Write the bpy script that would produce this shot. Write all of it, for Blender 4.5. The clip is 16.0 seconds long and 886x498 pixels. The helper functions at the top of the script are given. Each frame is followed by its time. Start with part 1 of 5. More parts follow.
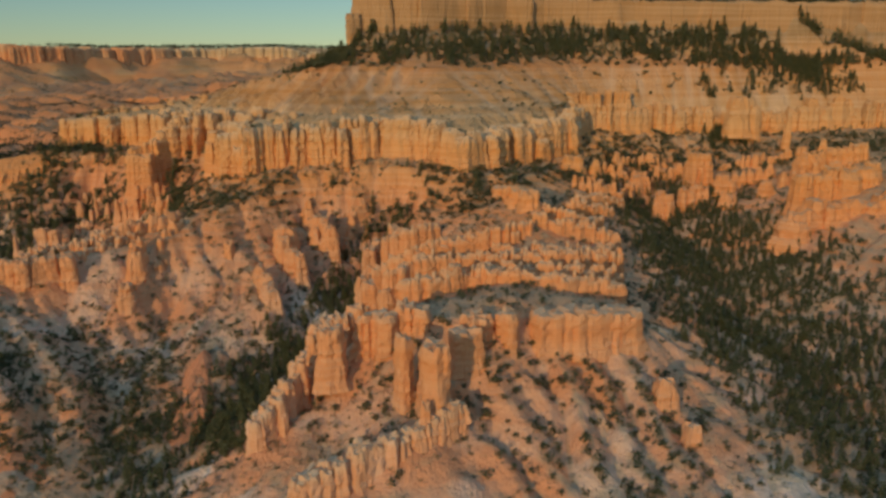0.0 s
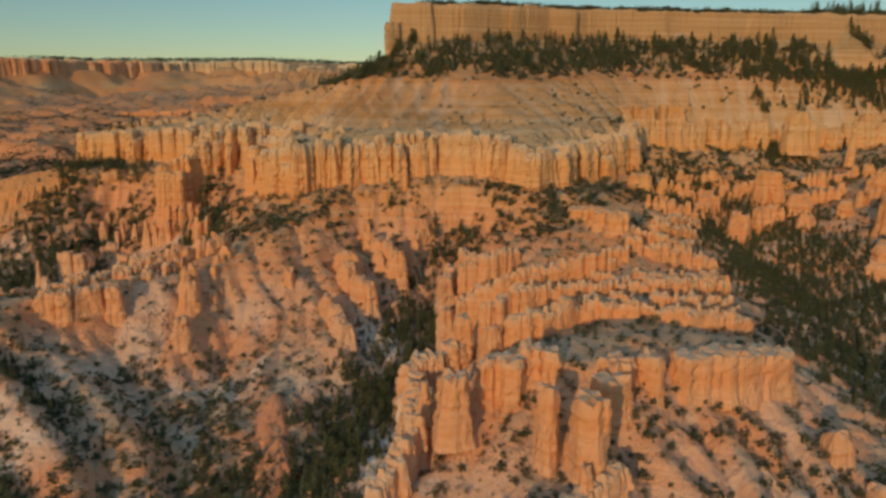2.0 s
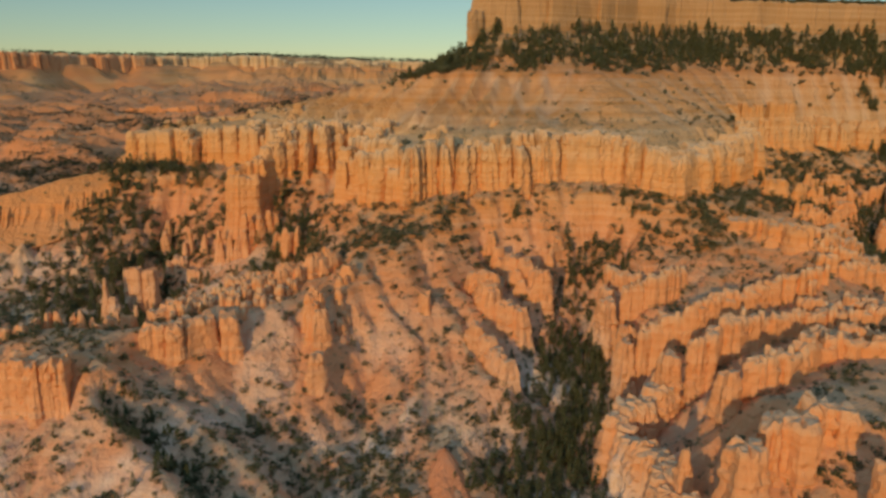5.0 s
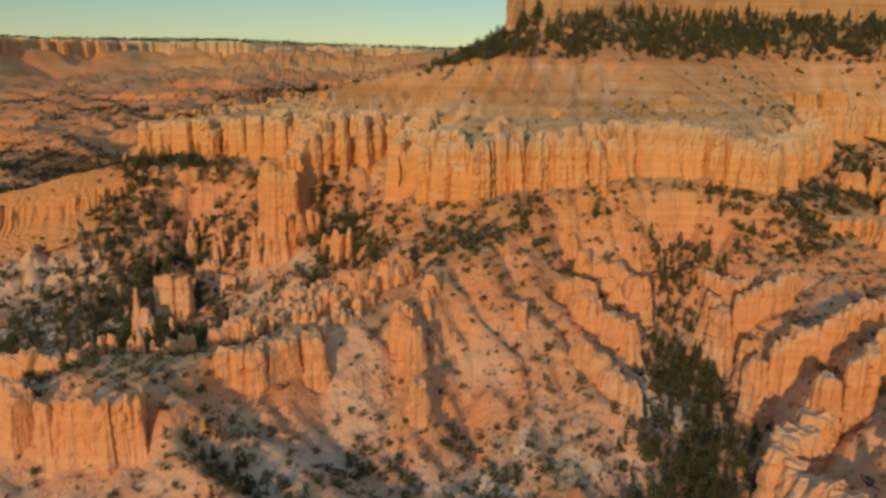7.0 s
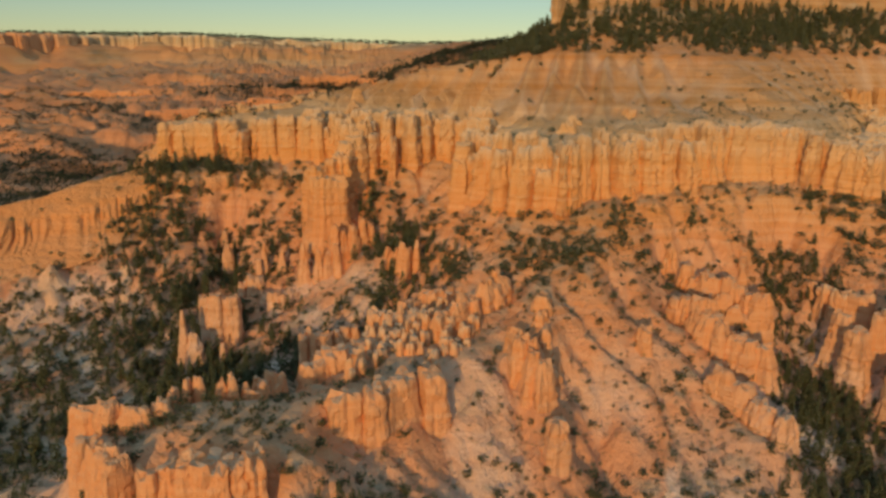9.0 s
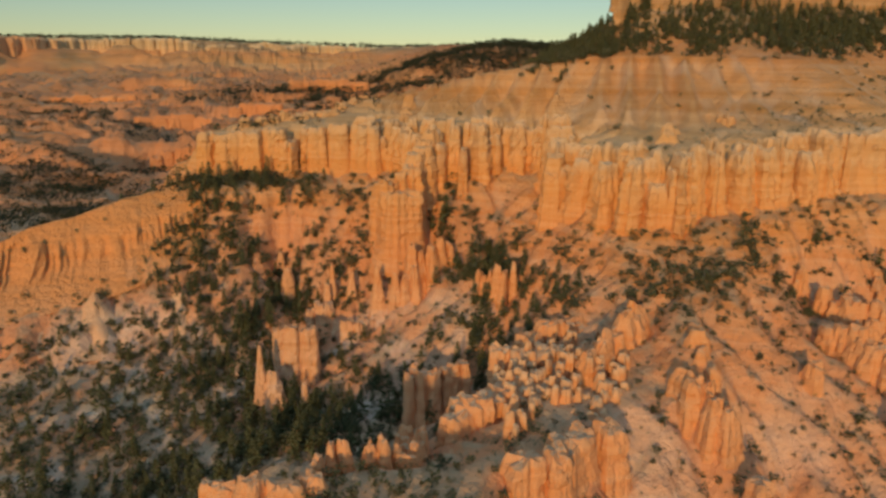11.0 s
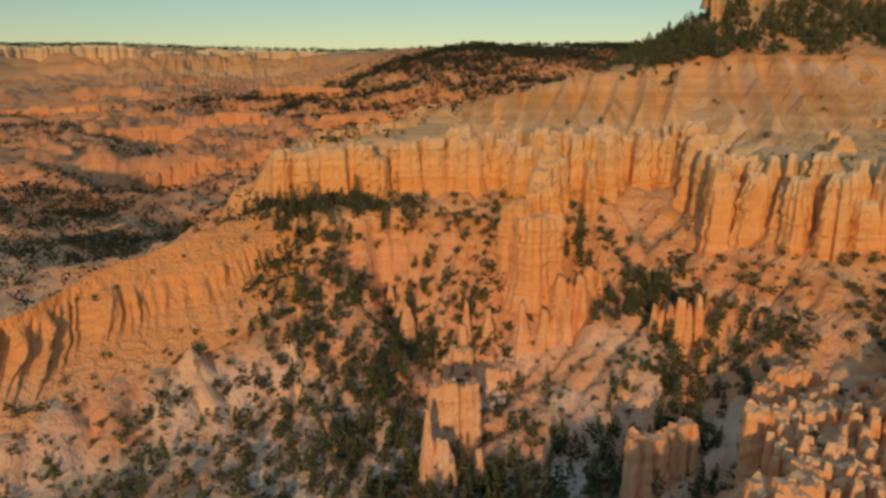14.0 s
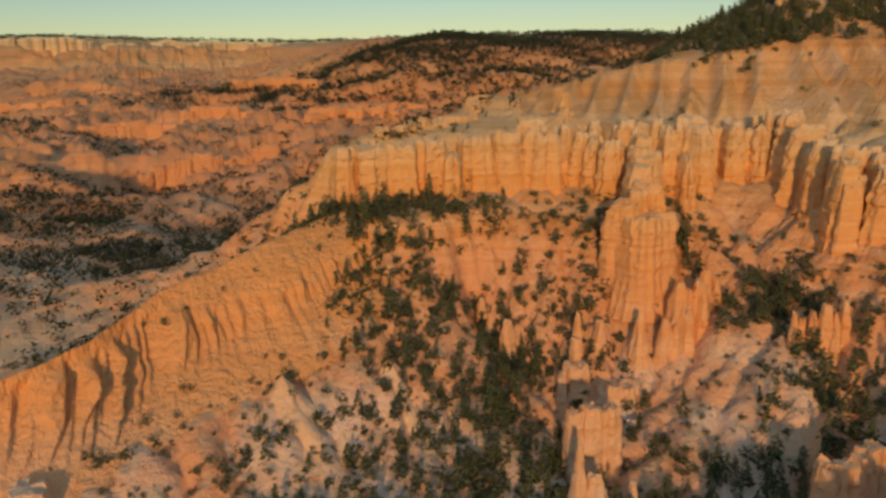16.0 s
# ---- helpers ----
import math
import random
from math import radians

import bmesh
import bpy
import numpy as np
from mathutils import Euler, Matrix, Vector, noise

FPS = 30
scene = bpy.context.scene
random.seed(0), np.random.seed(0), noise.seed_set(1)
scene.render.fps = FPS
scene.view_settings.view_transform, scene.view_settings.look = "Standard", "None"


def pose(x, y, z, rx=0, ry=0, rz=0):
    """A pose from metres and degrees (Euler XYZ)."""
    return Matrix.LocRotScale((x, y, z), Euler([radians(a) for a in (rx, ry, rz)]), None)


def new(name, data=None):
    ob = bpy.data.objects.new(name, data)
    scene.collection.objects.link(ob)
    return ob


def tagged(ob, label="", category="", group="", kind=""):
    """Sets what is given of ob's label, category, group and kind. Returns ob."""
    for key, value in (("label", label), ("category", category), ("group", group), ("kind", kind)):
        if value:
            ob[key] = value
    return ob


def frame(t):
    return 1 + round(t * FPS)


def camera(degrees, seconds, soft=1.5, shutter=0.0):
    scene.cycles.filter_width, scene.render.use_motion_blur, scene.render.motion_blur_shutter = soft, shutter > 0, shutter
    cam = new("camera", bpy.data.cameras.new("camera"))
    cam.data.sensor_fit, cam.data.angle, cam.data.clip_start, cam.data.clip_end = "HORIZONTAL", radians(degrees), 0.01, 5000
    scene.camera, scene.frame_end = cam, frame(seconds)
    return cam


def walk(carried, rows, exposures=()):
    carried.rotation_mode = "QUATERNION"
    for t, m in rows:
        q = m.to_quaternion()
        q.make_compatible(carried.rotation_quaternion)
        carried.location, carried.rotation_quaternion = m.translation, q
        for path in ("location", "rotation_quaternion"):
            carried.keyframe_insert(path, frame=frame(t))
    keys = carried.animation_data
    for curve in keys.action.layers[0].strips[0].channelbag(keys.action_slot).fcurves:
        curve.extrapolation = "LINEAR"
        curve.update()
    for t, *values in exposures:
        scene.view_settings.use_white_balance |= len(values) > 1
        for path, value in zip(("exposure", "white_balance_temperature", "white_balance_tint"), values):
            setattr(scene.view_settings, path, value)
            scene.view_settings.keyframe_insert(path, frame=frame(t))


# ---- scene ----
cam = camera(60.3, 16.0, soft=2.9)
METRES, EYE, TILT, LEAN, TURN = 600.0, 220.0, -14.0, 0.0, 0.0
ROWS = [
    (0.0, 0.0, 0.0, 0.0, -0.0, 0.0, -0.0),
    (0.5, -0.0257, 0.0184, 0.0032, -0.53, 0.22, 0.03),
    (1.0, -0.0511, 0.0366, 0.0064, -0.93, 0.5, 0.04),
    (1.5, -0.0764, 0.0549, 0.0095, -1.27, 0.82, 0.07),
    (2.0, -0.1014, 0.0735, 0.0127, -1.57, 1.09, 0.1),
    (2.5, -0.1271, 0.0922, 0.0159, -2.16, 1.29, 0.1),
    (3.0, -0.1519, 0.1106, 0.0193, -2.54, 1.38, 0.07),
    (3.5, -0.1765, 0.129, 0.023, -2.77, 1.37, 0.07),
    (4.0, -0.2009, 0.1473, 0.0266, -2.73, 1.27, 0.1),
    (6.5, -0.3232, 0.2409, 0.0467, -4.81, 0.12, 0.59),
    (7.0, -0.3474, 0.2601, 0.0508, -5.84, -0.08, 0.69),
    (7.5, -0.3716, 0.2794, 0.0553, -6.95, -0.24, 0.9),
    (8.0, -0.3955, 0.2986, 0.0595, -7.84, -0.34, 1.04),
    (8.5, -0.4189, 0.3181, 0.0642, -8.38, -0.44, 1.19),
    (9.0, -0.4427, 0.3378, 0.0689, -8.82, -0.51, 1.4),
    (9.5, -0.4663, 0.3576, 0.0736, -9.24, -0.56, 1.52),
    (12.0, -0.5825, 0.4608, 0.0978, -13.07, -0.18, 2.71),
    (12.5, -0.6053, 0.4819, 0.103, -13.95, -0.13, 3.06),
    (13.0, -0.6284, 0.503, 0.1077, -14.68, -0.09, 3.37),
    (13.5, -0.6511, 0.5245, 0.1129, -15.23, -0.18, 3.66),
    (14.0, -0.6738, 0.546, 0.1181, -15.83, -0.33, 3.95),
    (14.5, -0.6959, 0.5678, 0.1234, -16.43, -0.52, 4.3),
    (15.0, -0.718, 0.5898, 0.1282, -17.16, -0.68, 4.61),
    (15.5, -0.7377, 0.6105, 0.133, -18.09, -0.94, 5.01),
    (16.0, -0.7595, 0.6329, 0.1383, -19.46, -1.34, 5.3),
]
walk(cam, [(t, pose(0, 0, EYE, TILT, LEAN, TURN) @ pose(METRES * x, METRES * y, METRES * z, 90 + pitch, roll, yaw)) for t, x, y, z, yaw, pitch, roll in ROWS],
     exposures=[(0.0, 0.35, 6050, -8), (4.0, 0.51, 6350, -6), (9.0, 0.54, 6950, -3), (16.0, 0.54, 6950, -1)])

# ---------------------------------------------------------------- light
SUN_AZ, SUN_EL = 24.0, 11.0          # degrees to the left of straight behind the first view, and above the horizon
to_sun = Vector((-math.sin(radians(SUN_AZ)) * math.cos(radians(SUN_EL)),
                 -math.cos(radians(SUN_AZ)) * math.cos(radians(SUN_EL)), math.sin(radians(SUN_EL))))
sun = new("sun", bpy.data.lights.new("sun", "SUN"))
sun.data.energy, sun.data.angle, sun.data.color = 1.7, radians(1.2), (1.0, 0.61, 0.29)
sun.rotation_mode = "QUATERNION"
sun.rotation_quaternion = to_sun.to_track_quat("Z", "Y")
world = bpy.data.worlds.new("evening_sky")
scene.world = world
world.use_nodes = True
wt = world.node_tree
sky = wt.nodes.new("ShaderNodeTexSky")
sky.sky_type, sky.sun_disc = "NISHITA", False
sky.sun_elevation, sky.sun_rotation = radians(SUN_EL), math.atan2(to_sun.x, to_sun.y)
sky.altitude, sky.dust_density, sky.ozone_density = 2400, 0.2, 1.2
wt.nodes["Background"].inputs["Strength"].default_value = 0.27
# gain by elevation: low sky darkened, upper sky left bright to fill the shade
ray = wt.nodes.new("ShaderNodeTexCoord")
up = wt.nodes.new("ShaderNodeSeparateXYZ")
sky_gain = wt.nodes.new("ShaderNodeValToRGB")
dim = wt.nodes.new("ShaderNodeMix")
dim.data_type, dim.blend_type = "RGBA", "MULTIPLY"
dim.inputs[0].default_value = 1.0
sky_gain.color_ramp.elements[0].position, sky_gain.color_ramp.elements[0].color = 0.0, (0.185, 0.172, 0.155, 1)
sky_gain.color_ramp.elements[1].position, sky_gain.color_ramp.elements[1].color = 0.5, (1.0, 0.87, 0.72, 1)
low_stop = sky_gain.color_ramp.elements.new(0.2)
low_stop.color = (0.215, 0.215, 0.21, 1)
wt.links.new(ray.outputs["Generated"], up.inputs[0])
wt.links.new(up.outputs["Z"], sky_gain.inputs["Fac"])
wt.links.new(sky.outputs["Color"], dim.inputs[6])
wt.links.new(sky_gain.outputs["Color"], dim.inputs[7])
wt.links.new(dim.outputs[2], wt.nodes["Background"].inputs["Color"])


# ---------------------------------------------------------------- materials
def nodes_of(name, rough):
    m = bpy.data.materials.new(name)
    m.use_nodes = True
    b = m.node_tree.nodes["Principled BSDF"]
    b.inputs["Roughness"].default_value = rough
    b.inputs["Specular IOR Level"].default_value = 0.15
    return m, m.node_tree, b


def math_node(t, op, a, b=None, c=None):
    n = t.nodes.new("ShaderNodeMath")
    n.operation = op
    for k, v in enumerate((a, b, c)):
        if v is None:
            continue
        if isinstance(v, (int, float)):
            n.inputs[k].default_value = v
        else:
            t.links.new(v, n.inputs[k])
    return n.outputs[0]


def noise_node(t, vec, scale, detail=4, rough=0.55):
    n = t.nodes.new("ShaderNodeTexNoise")
    n.inputs["Scale"].default_value, n.inputs["Detail"].default_value, n.inputs["Roughness"].default_value = scale, detail, rough
    t.links.new(vec, n.inputs["Vector"])
    return n.outputs["Fac"]


def ramp_node(t, fac, stops, mode="LINEAR"):
    n = t.nodes.new("ShaderNodeValToRGB")
    n.color_ramp.interpolation = mode
    e = n.color_ramp.elements
    while len(e) < len(stops):
        e.new(0.5)
    for el, (p, c) in zip(e, stops):
        el.position, el.color = p, (*c, 1)
    t.links.new(fac, n.inputs["Fac"])
    return n.outputs["Color"]


def mix_node(t, fac, a, b, mode="MIX"):
    n = t.nodes.new("ShaderNodeMix")
    n.data_type, n.blend_type = "RGBA", mode
    for k, v in ((0, fac), (6, a), (7, b)):
        if isinstance(v, (int, float)):
            n.inputs[k].default_value = v
        elif isinstance(v, tuple):
            n.inputs[k].default_value = (*v, 1)
        else:
            t.links.new(v, n.inputs[k])
    return n.outputs[2]


# colours of the beds of limestone, from the valley floor (z 30) up to the mesa (z 290)
BEDS = [(0.00, (0.58, 0.44, 0.33)), (0.10, (0.72, 0.47, 0.34)), (0.16, (0.79, 0.47, 0.31)), (0.20, (0.81, 0.44, 0.25)),
        (0.26, (0.82, 0.405, 0.20)), (0.31, (0.83, 0.385, 0.17)), (0.37, (0.83, 0.385, 0.145)), (0.43, (0.82, 0.415, 0.145)),
        (0.48, (0.80, 0.46, 0.18)), (0.515, (0.72, 0.49, 0.245)), (0.545, (0.68, 0.46, 0.23)), (0.60, (0.71, 0.395, 0.145)), (0.68, (0.70, 0.365, 0.13)), (0.72, (0.71, 0.345, 0.13)),
        (0.78, (0.60, 0.37, 0.165)), (0.83, (0.40, 0.28, 0.14)), (0.95, (0.40, 0.285, 0.145)), (1.0, (0.36, 0.29, 0.18))]


def rock(name, soil, soil_from, soil_to, soil_keep, relief, bleach=0.0, tone=(0.82, 0.69, 0.54)):
    """Banded limestone; on gentle ground it is covered with weathered soil."""
    m, t, b = nodes_of(name, 0.95)
    geo = t.nodes.new("ShaderNodeNewGeometry")
    sep = t.nodes.new("ShaderNodeSeparateXYZ")
    t.links.new(geo.outputs["Position"], sep.inputs[0])
    pos, z = geo.outputs["Position"], sep.outputs["Z"]
    warp = noise_node(t, pos, 0.011, 3)
    zz = math_node(t, "MULTIPLY_ADD", warp, 26.0, math_node(t, "ADD", z, -13.0))
    fac = math_node(t, "DIVIDE", math_node(t, "SUBTRACT", zz, 30.0), 260.0)
    beds = ramp_node(t, fac, BEDS)
    lay = t.nodes.new("ShaderNodeCombineXYZ")
    t.links.new(math_node(t, "MULTIPLY", z, 1.0), lay.inputs["Z"])
    t.links.new(math_node(t, "MULTIPLY", sep.outputs["X"], 0.02), lay.inputs["X"])
    t.links.new(math_node(t, "MULTIPLY", sep.outputs["Y"], 0.02), lay.inputs["Y"])
    band = noise_node(t, lay.outputs[0], 0.30, 4, 0.65)
    beds = mix_node(t, math_node(t, "MULTIPLY", math_node(t, "SUBTRACT", band, 0.38), 2.0), mix_node(t, 1.0, beds, (0.84, 0.74, 0.68), "MULTIPLY"), mix_node(t, 0.40, beds, (0.80, 0.62, 0.46)))
    blot = noise_node(t, pos, 0.05, 5)
    beds = mix_node(t, math_node(t, "MULTIPLY", blot, 0.5), beds, mix_node(t, 1.0, beds, (1.05, 0.90, 0.80), "MULTIPLY"))
    streak = t.nodes.new("ShaderNodeCombineXYZ")
    t.links.new(sep.outputs["X"], streak.inputs["X"]), t.links.new(sep.outputs["Y"], streak.inputs["Y"])
    t.links.new(math_node(t, "MULTIPLY", z, 0.08), streak.inputs["Z"])
    st = noise_node(t, streak.outputs[0], 0.45, 3)
    beds = mix_node(t, math_node(t, "MULTIPLY", math_node(t, "SUBTRACT", st, 0.45), 1.6), beds, mix_node(t, 0.3, beds, (0.68, 0.46, 0.26)))
    white = noise_node(t, pos, 0.018, 4)
    low = t.nodes.new("ShaderNodeMapRange")
    low.inputs["From Min"].default_value, low.inputs["From Max"].default_value = 92.0, 66.0
    t.links.new(z, low.inputs["Value"])
    wfac = math_node(t, "MULTIPLY", low.outputs[0], ramp_node(t, white, [(0.52, (0, 0, 0)), (0.66, (0.8, 0.8, 0.8))]))
    shifted = t.nodes.new("ShaderNodeVectorMath")
    shifted.inputs[1].default_value = (310.0, 170.0, 50.0)
    t.links.new(pos, shifted.inputs[0])
    red = noise_node(t, shifted.outputs[0], 0.020, 4)
    rfac = math_node(t, "MULTIPLY", low.outputs[0], ramp_node(t, red, [(0.46, (0, 0, 0)), (0.57, (0.8, 0.8, 0.8))]))
    beds = mix_node(t, rfac, beds, (0.74, 0.37, 0.21))
    beds = mix_node(t, wfac, beds, (0.80, 0.70, 0.61))
    crest = t.nodes.new("ShaderNodeAttribute")
    crest.attribute_name = "crest"
    tip = math_node(t, "MULTIPLY_ADD", math_node(t, "SUBTRACT", st, 0.5), 1.4, crest.outputs["Fac"])
    tip = ramp_node(t, math_node(t, "MINIMUM", tip, crest.outputs["Fac"]), [(0.1, (0, 0, 0)), (0.8, (0.75, 0.75, 0.75))])
    beds = mix_node(t, tip, beds, (0.70, 0.57, 0.40))
    wash = t.nodes.new("ShaderNodeAttribute")
    wash.attribute_name = "wash"
    pale_rill = math_node(t, "MULTIPLY", ramp_node(t, math_node(t, "MULTIPLY_ADD", noise_node(t, pos, 0.09, 4), 0.5, wash.outputs["Fac"]), [(0.52, (0, 0, 0)), (0.86, (0.4, 0.4, 0.4))]), wash.outputs["Fac"])
    beds = mix_node(t, pale_rill, beds, (0.74, 0.60, 0.47))
    vein = t.nodes.new("ShaderNodeAttribute")
    vein.attribute_name = "vein"
    deep = t.nodes.new("ShaderNodeMapRange")
    deep.inputs["From Min"].default_value, deep.inputs["From Max"].default_value = 122.0, 88.0
    t.links.new(math_node(t, "MULTIPLY_ADD", white, 40.0, math_node(t, "ADD", z, -20.0)), deep.inputs["Value"])
    red_vein = ramp_node(t, vein.outputs["Fac"], [(0.1, (0, 0, 0)), (0.2, (0.8, 0.8, 0.8)), (0.44, (0.65, 0.65, 0.65)), (0.57, (0, 0, 0))])
    white_vein = ramp_node(t, vein.outputs["Fac"], [(0.66, (0, 0, 0)), (0.95, (0.4, 0.4, 0.4))])
    beds = mix_node(t, math_node(t, "MULTIPLY", red_vein, deep.outputs[0]), beds, (0.74, 0.31, 0.14))
    beds = mix_node(t, math_node(t, "MULTIPLY", white_vein, deep.outputs[0]), beds, (0.80, 0.62, 0.47))
    if bleach:
        beds = mix_node(t, bleach, beds, tone)
    nz = t.nodes.new("ShaderNodeSeparateXYZ")
    t.links.new(geo.outputs["Normal"], nz.inputs[0])
    rag = noise_node(t, pos, 0.12, 5)
    flat = math_node(t, "ADD", nz.outputs["Z"], math_node(t, "MULTIPLY", math_node(t, "SUBTRACT", math_node(t, "MULTIPLY_ADD", noise_node(t, pos, 0.03, 3), 0.8, math_node(t, "MULTIPLY", rag, 0.6)), 0.7), 0.5))
    cover = t.nodes.new("ShaderNodeMapRange")
    cover.inputs["From Min"].default_value, cover.inputs["From Max"].default_value = soil_from, soil_to
    t.links.new(flat, cover.inputs["Value"])
    away = t.nodes.new("ShaderNodeMapRange")
    away.inputs["From Min"].default_value, away.inputs["From Max"].default_value = 850.0, 1050.0
    t.links.new(sep.outputs["Y"], away.inputs["Value"])
    plateau = t.nodes.new("ShaderNodeMapRange")
    plateau.inputs["From Min"].default_value, plateau.inputs["From Max"].default_value = 3700.0, 3300.0
    t.links.new(sep.outputs["Y"], plateau.inputs["Value"])
    basin_red = math_node(t, "MULTIPLY", math_node(t, "MULTIPLY", away.outputs[0], plateau.outputs[0]), ramp_node(t, noise_node(t, pos, 0.006, 4), [(0.36, (0.25, 0.25, 0.25)), (0.56, (0.85, 0.85, 0.85))]))
    beds = mix_node(t, math_node(t, "MULTIPLY", basin_red, 0.9), beds, (0.62, 0.255, 0.11))
    soil = mix_node(t, basin_red, soil, (0.47, 0.20, 0.092))
    dirt = mix_node(t, noise_node(t, pos, 0.35, 5, 0.7), mix_node(t, 1.0, soil, (0.72, 0.68, 0.62), "MULTIPLY"), mix_node(t, 0.3, soil, (0.60, 0.50, 0.40)))
    lowland = t.nodes.new("ShaderNodeMapRange")
    lowland.inputs["From Min"].default_value, lowland.inputs["From Max"].default_value = 110.0, 62.0
    lowland.inputs["To Min"].default_value, lowland.inputs["To Max"].default_value = 0.42, soil_keep
    t.links.new(math_node(t, "MULTIPLY_ADD", rag, 30.0, math_node(t, "ADD", z, -15.0)), lowland.inputs["Value"])
    bare = t.nodes.new("ShaderNodeMapRange")
    bare.inputs["From Min"].default_value, bare.inputs["From Max"].default_value = 146.0, 168.0
    bare.inputs["To Max"].default_value = 0.97
    t.links.new(z, bare.inputs["Value"])
    dirt = mix_node(t, math_node(t, "MAXIMUM", lowland.outputs[0], bare.outputs[0]), dirt, beds)
    col = mix_node(t, cover.outputs[0], beds, dirt)
    grain = noise_node(t, pos, 2.2, 4, 0.7)
    col = mix_node(t, math_node(t, "MULTIPLY", grain, 0.55), mix_node(t, 1.0, col, (1.12, 1.12, 1.12), "MULTIPLY"), mix_node(t, 1.0, col, (0.70, 0.66, 0.62), "MULTIPLY"))
    t.links.new(col, b.inputs["Base Color"])
    bump = t.nodes.new("ShaderNodeBump")
    bump.inputs["Strength"].default_value, bump.inputs["Distance"].default_value = relief, 1.3
    h = math_node(t, "ADD", math_node(t, "MULTIPLY", noise_node(t, lay.outputs[0], 0.6, 4, 0.6), 0.85), noise_node(t, pos, 0.5, 5, 0.6))
    h = math_node(t, "ADD", h, math_node(t, "MULTIPLY", noise_node(t, streak.outputs[0], 0.30, 5, 0.6), 2.6))
    t.links.new(h, bump.inputs["Height"])
    t.links.new(bump.outputs[0], b.inputs["Normal"])
    return m


def leaf(name, a, c):
    m, t, b = nodes_of(name, 0.9)
    info = t.nodes.new("ShaderNodeNewGeometry")
    tone = ramp_node(t, info.outputs["Random Per Island"], [(0, a), (1, c)])
    t.links.new(tone, b.inputs["Base Color"])
    thin = t.nodes.new("ShaderNodeBsdfTranslucent")
    both = t.nodes.new("ShaderNodeMixShader")
    both.inputs[0].default_value = 0.5
    t.links.new(tone, thin.inputs["Color"])
    t.links.new(b.outputs[0], both.inputs[1]), t.links.new(thin.outputs[0], both.inputs[2])
    t.links.new(both.outputs[0], t.nodes["Material Output"].inputs["Surface"])
    return m


ROCK = rock("banded_limestone", (0.64, 0.54, 0.41), 0.80, 0.97, 0.3, 0.8, 0.24, (0.83, 0.40, 0.15))
GROUND = rock("eroded_limestone_slope", (0.52, 0.42, 0.27), 0.86, 1.0, 0.40, 0.75)
FAR_ROCK = rock("far_pale_limestone", (0.60, 0.48, 0.32), 0.90, 1.1, 0.3, 0.6, 0.55, (0.70, 0.53, 0.33))
MARL = rock("pale_marl", (0.70, 0.53, 0.37), 0.92, 1.2, 0.3, 0.5, 0.45, (0.86, 0.55, 0.31))
FACE = rock("smooth_orange_limestone", (0.74, 0.52, 0.33), 0.93, 1.25, 0.3, 0.9, 0.62, (0.85, 0.345, 0.105))
RED_MARL = rock("red_marl", (0.62, 0.29, 0.15), 0.92, 1.3, 0.3, 0.7, 0.8, (0.72, 0.27, 0.12))
NEEDLES = leaf("pine_needles", (0.16, 0.175, 0.09), (0.30, 0.295, 0.15))
JUNIPER = leaf("juniper_leaves", (0.165, 0.175, 0.10), (0.31, 0.30, 0.17))
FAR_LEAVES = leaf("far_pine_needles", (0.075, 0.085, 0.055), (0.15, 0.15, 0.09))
SAGE = leaf("sage_leaves", (0.13, 0.14, 0.08), (0.25, 0.245, 0.14))
BARK, bt, bb = nodes_of("grey_bark", 0.95)
bb.inputs["Base Color"].default_value = (0.12, 0.085, 0.06, 1)

# ---------------------------------------------------------------- noise
PERM = np.random.default_rng(3).random((256, 256)) * 2 * np.pi
PC, PS = np.cos(PERM), np.sin(PERM)


def perlin(x, y):
    x, y = np.asarray(x, float), np.asarray(y, float)
    xi, yi = np.floor(x).astype(int), np.floor(y).astype(int)
    fx, fy = x - xi, y - yi
    u, v = fx * fx * fx * (fx * (fx * 6 - 15) + 10), fy * fy * fy * (fy * (fy * 6 - 15) + 10)

    def g(i, j):
        a, b = (xi + i) & 255, (yi + j) & 255
        return PC[a, b] * (fx - i) + PS[a, b] * (fy - j)
    return (1 - v) * ((1 - u) * g(0, 0) + u * g(1, 0)) + v * ((1 - u) * g(0, 1) + u * g(1, 1))


def fbm(x, y, size, octaves=4, shift=0.0):
    s, a, f = 0, 1.0, 1.0 / size
    for k in range(octaves):
        s = s + a * perlin(x * f + shift + 17.3 * k, y * f - shift + 9.1 * k)
        a, f = a * 0.5, f * 2.03
    return s


def ridged(x, y, size, octaves=4, shift=0.0):
    s, a, f = 0, 1.0, 1.0 / size
    for k in range(octaves):
        s = s + a * (1 - 2.2 * np.abs(perlin(x * f + shift + 7.7 * k, y * f + shift - 3.3 * k)))
        a, f = a * 0.5, f * 2.03
    return s


def smooth(a, b, x):
    t = np.clip((x - a) / (b - a), 0, 1)
    return t * t * (3 - 2 * t)


# ---------------------------------------------------------------- the lie of the land
LINES = []


def line(*pts):
    LINES.append(pts)


def shift(pts, dx, dy, dz):
    return [(x + dx, y + dy, z + dz) for x, y, z in pts]


